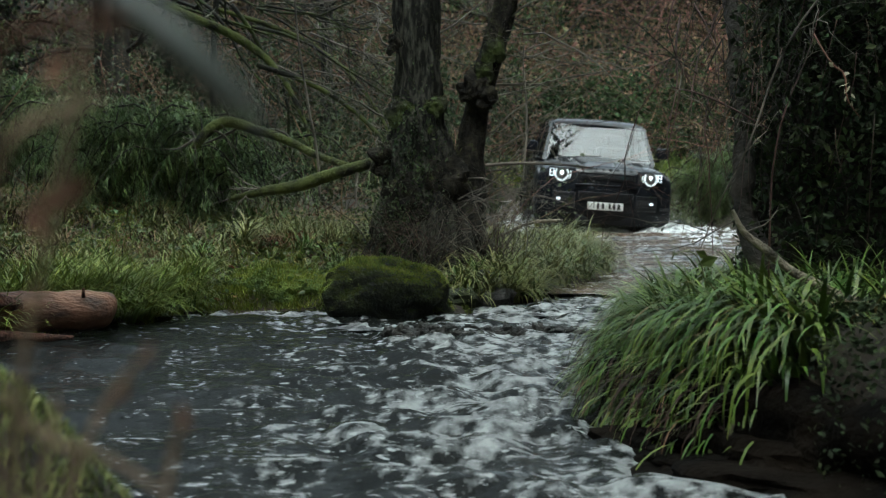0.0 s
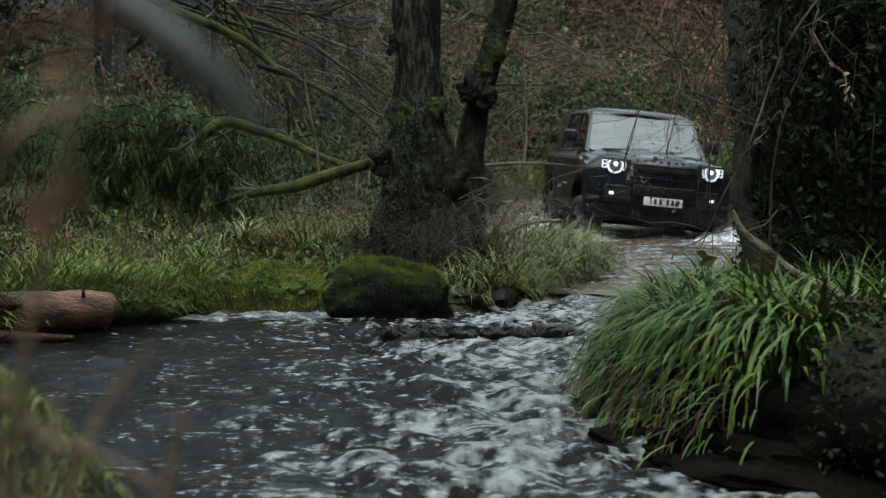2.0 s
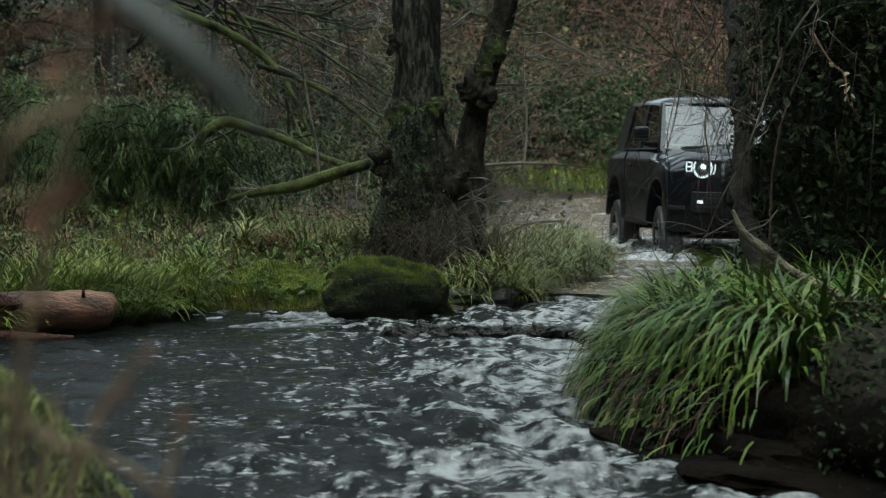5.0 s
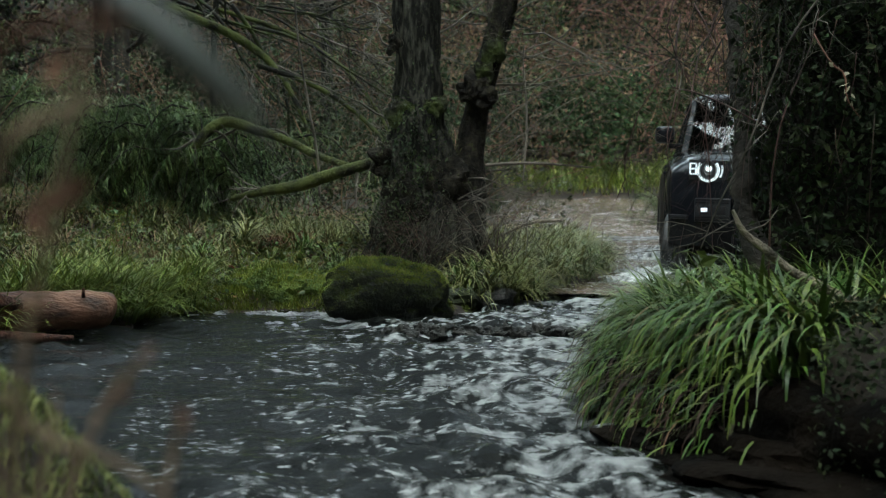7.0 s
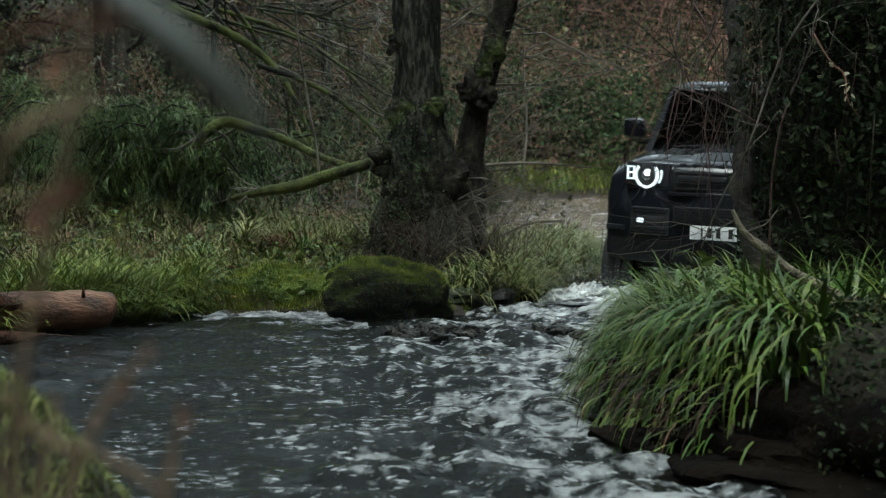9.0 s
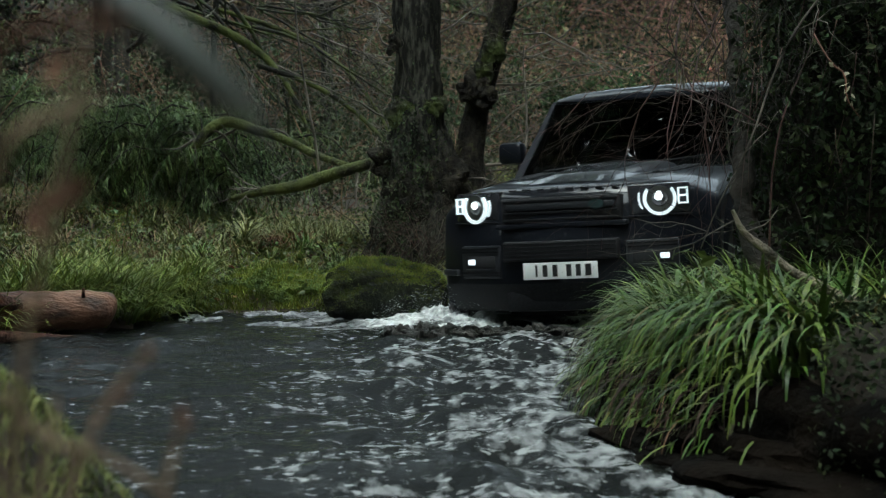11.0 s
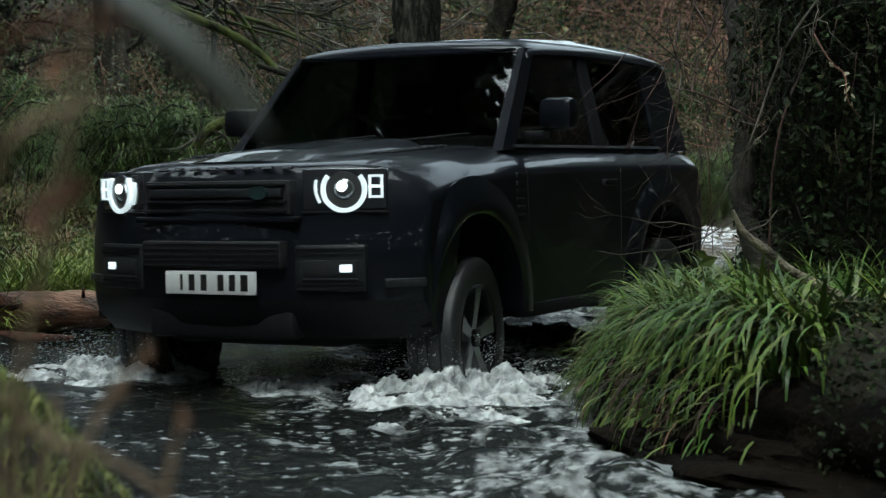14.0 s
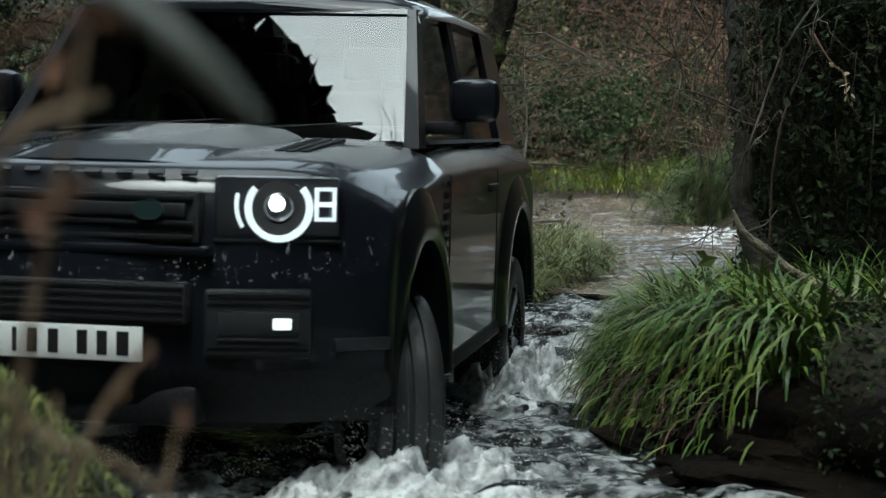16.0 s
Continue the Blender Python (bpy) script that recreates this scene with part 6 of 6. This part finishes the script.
a = rg.uniform(0, 2 * np.pi, n)
r = rg.uniform(30, 40, n)
x, y = r * np.cos(a), 10 + r * np.sin(a)
k = ~((np.abs(x) < 16) & (y > 20))
x, y = x[k], y[k]
v, f = leaf_arrays(np.stack([x, y, ground_level(x, y) + rg.uniform(0, 13, len(x))], -1), 0.8, rg)
tagged(from_arrays("side_light_blocker", v, f, SKY_BLOCKER, None, False), "unseen leaf wall added to block light from the sides", "woodland", kind="stuff")


# ---- stems close before the camera ----
def near_stem(name, label, pts, radii, material, leaves=(), leaf_material=DEAD_LEAF, leaf_size=0.03, seed=0):
    t = tagged(new(name), label, "plant")
    g = pts[0]
    root = (g[0] - 0.02, g[1] + 0.02, float(ground_level(g[0] - 0.02, g[1] + 0.02)) - 0.01)
    v, f = tube_arrays([rod([root, *pts], [radii[0], *radii], 2)], 6)
    from_arrays("stem", v, f, material, t)
    for c, s, roll in leaves:
        bm = bmesh.new()
        outline = [(0, -1), (0.35, -0.5), (0.42, 0), (0.3, 0.5), (0, 1), (-0.3, 0.5), (-0.42, 0), (-0.35, -0.5)]
        m = Matrix.Translation(c) @ Matrix.Rotation(radians(roll), 4, "Y") @ Matrix.Rotation(radians(70), 4, "X")
        vs = [bm.verts.new(m @ Vector((x * s, y * s, 0.12 * s * abs(x) + 0.1 * s * y * y))) for x, y in outline]
        mid = [bm.verts.new(m @ Vector((0, y * s, 0.1 * s * y * y))) for y in (-0.5, 0, 0.5)]
        for a, b, c2, d2 in ((0, 1, 8, 8), (1, 2, 9, 8), (2, 3, 10, 9), (3, 4, 10, 10), (4, 5, 10, 10), (5, 6, 9, 10), (6, 7, 8, 9), (7, 0, 8, 8)):
            q = [(vs + mid)[i] for i in dict.fromkeys((a, b, c2, d2))]
            bm.faces.new(q)
        part("leaf", bm, leaf_material, t)
    return t


GREY_LEAF = mat("grey_green_leaf", (0.08, 0.092, 0.08), (0.165, 0.18, 0.168), 0.6, scale=30)
TAN_STEM = mat("tan_stem", (0.14, 0.094, 0.056), (0.26, 0.19, 0.125), 0.8, scale=40)
near_stem("withered_plant", "withered brown stem with curled russet leaves", [(-0.235, 0.950, 0.950), (-0.228, 0.950, 1.030), (-0.216, 0.950, 1.082), (-0.204, 0.950, 1.134), (-0.196, 0.950, 1.179), (-0.192, 0.950, 1.206)], [0.0037, 0.0034, 0.0031, 0.0025, 0.0025, 0.0019], TAN_STEM,
          [((-0.208, 0.950, 1.188), 0.0138, 20), ((-0.205, 0.950, 1.120), 0.0173, 60), ((-0.218, 0.940, 1.107), 0.0130, -30)])
near_stem("withered_plant", "bent tan stem arching over the water", [(-0.245, 0.900, 1.018), (-0.235, 0.900, 1.105), (-0.226, 0.900, 1.145), (-0.208, 0.900, 1.159), (-0.190, 0.900, 1.164), (-0.172, 0.900, 1.171)], [0.0037, 0.0037, 0.0037, 0.0043, 0.0037, 0.0019], TAN_STEM)
blade = near_stem("grass_plant", "broad grey-green grass leaf arching close by", [(-0.2149, 0.750, 1.134), (-0.210, 0.750, 1.192), (-0.188, 0.750, 1.218), (-0.157, 0.750, 1.216)], [0.0016, 0.0020, 0.0020, 0.0026], GREY_LEAF)
v, f = tube_arrays([rod([(-0.157, 0.750, 1.216), (-0.131, 0.750, 1.204), (-0.109, 0.750, 1.184), (-0.090, 0.750, 1.166), (-0.073, 0.750, 1.148)], [0.0026, 0.0068, 0.0085, 0.0070, 0.0008], 2)], 8)
from_arrays("leaf", v, f, GREY_LEAF, blade)
near_stem("withered_plant", "bent brown stem leaning across the water", [(-0.2026, 0.750, 1.177), (-0.174, 0.750, 1.196), (-0.140, 0.750, 1.198), (-0.109, 0.750, 1.188)], [0.0030, 0.0034, 0.0034, 0.0016], DEAD_LEAF)
near_stem("withered_plant", "forked dead stem by the water", [(-0.250, 1.150, 0.911), (-0.235, 1.150, 0.952), (-0.218, 1.150, 0.985), (-0.192, 1.150, 1.017)], [0.0043, 0.0037, 0.0034, 0.0019], TAN_STEM, [((-0.211, 1.150, 0.989), 0.0112, 40), ((-0.193, 1.150, 1.013), 0.0086, 10)])
near_stem("withered_plant", "forked dead stem by the water", [(-0.298, 1.150, 1.000), (-0.276, 1.150, 0.969), (-0.254, 1.150, 0.952), (-0.217, 1.150, 0.944), (-0.180, 1.150, 0.918)], [0.0031, 0.0031, 0.0031, 0.0031, 0.0019], TAN_STEM)
near_stem("withered_plant", "short dead stem with a withered leaf", [(-0.184, 1.150, 0.911), (-0.178, 1.150, 0.944), (-0.171, 1.150, 0.972)], [0.0037, 0.0031, 0.0019], TAN_STEM, [((-0.170, 1.150, 0.971), 0.0104, -20)])
near_stem("withered_plant", "short dead stem leaning over the water", [(-0.281, 1.200, 0.901), (-0.272, 1.200, 0.932), (-0.265, 1.200, 0.963), (-0.265, 1.200, 0.979)], [0.0031, 0.0031, 0.0025, 0.0019], TAN_STEM)


# ---- foam ----
rg = np.random.default_rng(70)
spots = [(-1.75, 12.75, 0.04, 0.22, 0.16, 0.05), (-1.45, 12.95, 0.05, 0.28, 0.16, 0.06), (-1.0, 12.8, 0.05, 0.34, 0.15, 0.06), (-1.15, 12.2, 0.04, 0.3, 0.12, 0.045), (-0.85, 12.45, 0.05, 0.25, 0.12, 0.05),
         (-0.5, 12.0, 0.04, 0.35, 0.12, 0.05), (0.0, 11.95, 0.045, 0.4, 0.10, 0.05), (0.45, 12.15, 0.05, 0.4, 0.10, 0.05), (0.35, 11.0, 0.04, 0.4, 0.12, 0.045), (0.8, 12.9, 0.06, 0.35, 0.10, 0.05), (0.0, 10.6, 0.035, 0.4, 0.15, 0.035)]
spots = [(x, y, z + 0.012, rx * 1.1, ry * 1.2, h * 0.6) for x, y, z, rx, ry, h in spots]
v, f = foam_arrays(spots, rg, 60, 0.75)
tagged(from_arrays("rapid_foam", v, f, BROKEN_FOAM), "white foam where the stream breaks over the stones", "foam", kind="stuff")
spots = [(3.9 + rg.uniform(-0.5, 0.5), y, float(stream_level(y)), rg.uniform(0.15, 0.4), rg.uniform(0.1, 0.3), 0.05) for y in np.linspace(19, 27, 16)]
v, f = foam_arrays(spots, rg, 30, 0.75)
tagged(from_arrays("rapid_foam", v, f, FOAM), "white ripples along the far bank", "foam", kind="stuff")

spots = [(1.9 + 0.075 * (y - 16.0) * 1.6 + rg.uniform(-0.5, 0.9), y, float(stream_level(y)) + 0.008, rg.uniform(0.25, 0.6), rg.uniform(0.06, 0.18), 0.03) for y in np.linspace(15.5, 25, 26)]
v, f = foam_arrays(spots, rg, 34, 0.8)
tagged(from_arrays("rapid_foam", v, f, BROKEN_FOAM), "broken white streaks over the shallow ford", "foam", kind="stuff")
splashes = []
for k, (wx, wy, sx, sy, h) in enumerate([(0.42, 1.04, 0.72, 0.54, 0.17), (0.38, -1.02, 0.62, 0.48, 0.15), (-2.30, 1.08, 0.70, 0.42, 0.26), (-2.5, -0.95, 0.42, 0.32, 0.16), (0.35, 0.1, 0.32, 0.28, 0.10)]):
    v, f = foam_arrays([(0, 0, 0, sx, sy, h), (-0.4, 0.1 * np.sign(wy), 0, sx * 0.8, sy * 0.6, h * 0.55), (0.2, 0.15 * np.sign(wy), 0, sx * 0.8, sy, h * 0.5), (0.05, -0.1 * np.sign(wy), 0, sx * 1.2, sy * 1.1, h * 0.35)], rg, 110, 0.46, 4.8)
    s = new("splash")
    tagged(s, "white churned water thrown up round a car wheel", "splash", "splashes round the car")
    tagged(from_arrays("churn", v, f, FOAM, s), kind="stuff")
    v, f = foam_arrays([(-0.15, 0.1 * np.sign(wy), 0.004, sx * 1.7, sy * 1.6, h * 0.25)], rg, 84, 0.8)
    tagged(from_arrays("foam_apron", v, f, BROKEN_FOAM, s), kind="stuff")
    n = 3200
    a, r = rg.uniform(0, 6.28, n), rg.uniform(0.1, 1.2, n) ** 0.7
    c = np.stack([sx * r * np.cos(a), sy * r * np.sin(a), h * rg.uniform(0.2, 1.7, n) * (1.35 - r * 0.8)], -1)
    v, f = leaf_arrays(c, rg.uniform(0.0015, 0.005, n), rg)
    tagged(from_arrays("spray", v, f, FOAM, s, False), kind="stuff")
    splashes.append((s, wx, wy))


# ---- what moves ----
def car_pose(t):
    P = np.array(CAR_PATH)
    q = [float(np.interp(t, P[:, 0], P[:, k])) for k in range(1, 7)]
    return pose(q[0], q[1], q[2], q[5], q[4], q[3])


def motions():
    walk(car, [(t, pose(x, y, z, roll, pitch, yaw)) for t, x, y, z, yaw, pitch, roll in CAR_PATH])
    times = [k * 0.2 for k in range(81)]
    for w, wx, side in wheels:
        rows, turned, before = [], 0.0, None
        for t in times:
            m = car_pose(t)
            foot = m @ Vector((wx, 0.85 * side, 0.0))
            if before is not None:
                turned += math.degrees((Vector((foot.x, foot.y)) - Vector((before.x, before.y))).length / 0.405)
            before = foot
            lift = max(-0.10, min(0.07, -foot.z))
            steer = 0.0
            if wx == FRONT_AXLE:
                steer = float(np.interp(t, [0, 2, 4, 6.5, 9, 11.3, 12.5, 13.5, 14.5, 15.3, 16], [4, 8, -2, -10, -8, -8, -3, 4, 12, 24, 24]))
            rows.append((t, pose(wx, 0.87 * side, HUB + lift, 0, turned, steer)))
        walk(w, rows)
    for s, wx, wy in splashes:
        rows = []
        for t, *_ in CAR_PATH:
            m = car_pose(t)
            p = m @ Vector((wx + FRONT_AXLE, wy, 0))
            yaw = math.degrees(m.to_euler().z)
            rows.append((t, pose(p.x, p.y, float(stream_level(p.y)) - 0.01, 0, 0, yaw)))
        walk(s, rows)
    walk(stream_near, [(0, pose(0, 0, 0.05)), (16.0, pose(0.5, -5.6, 0.05))])


motions()
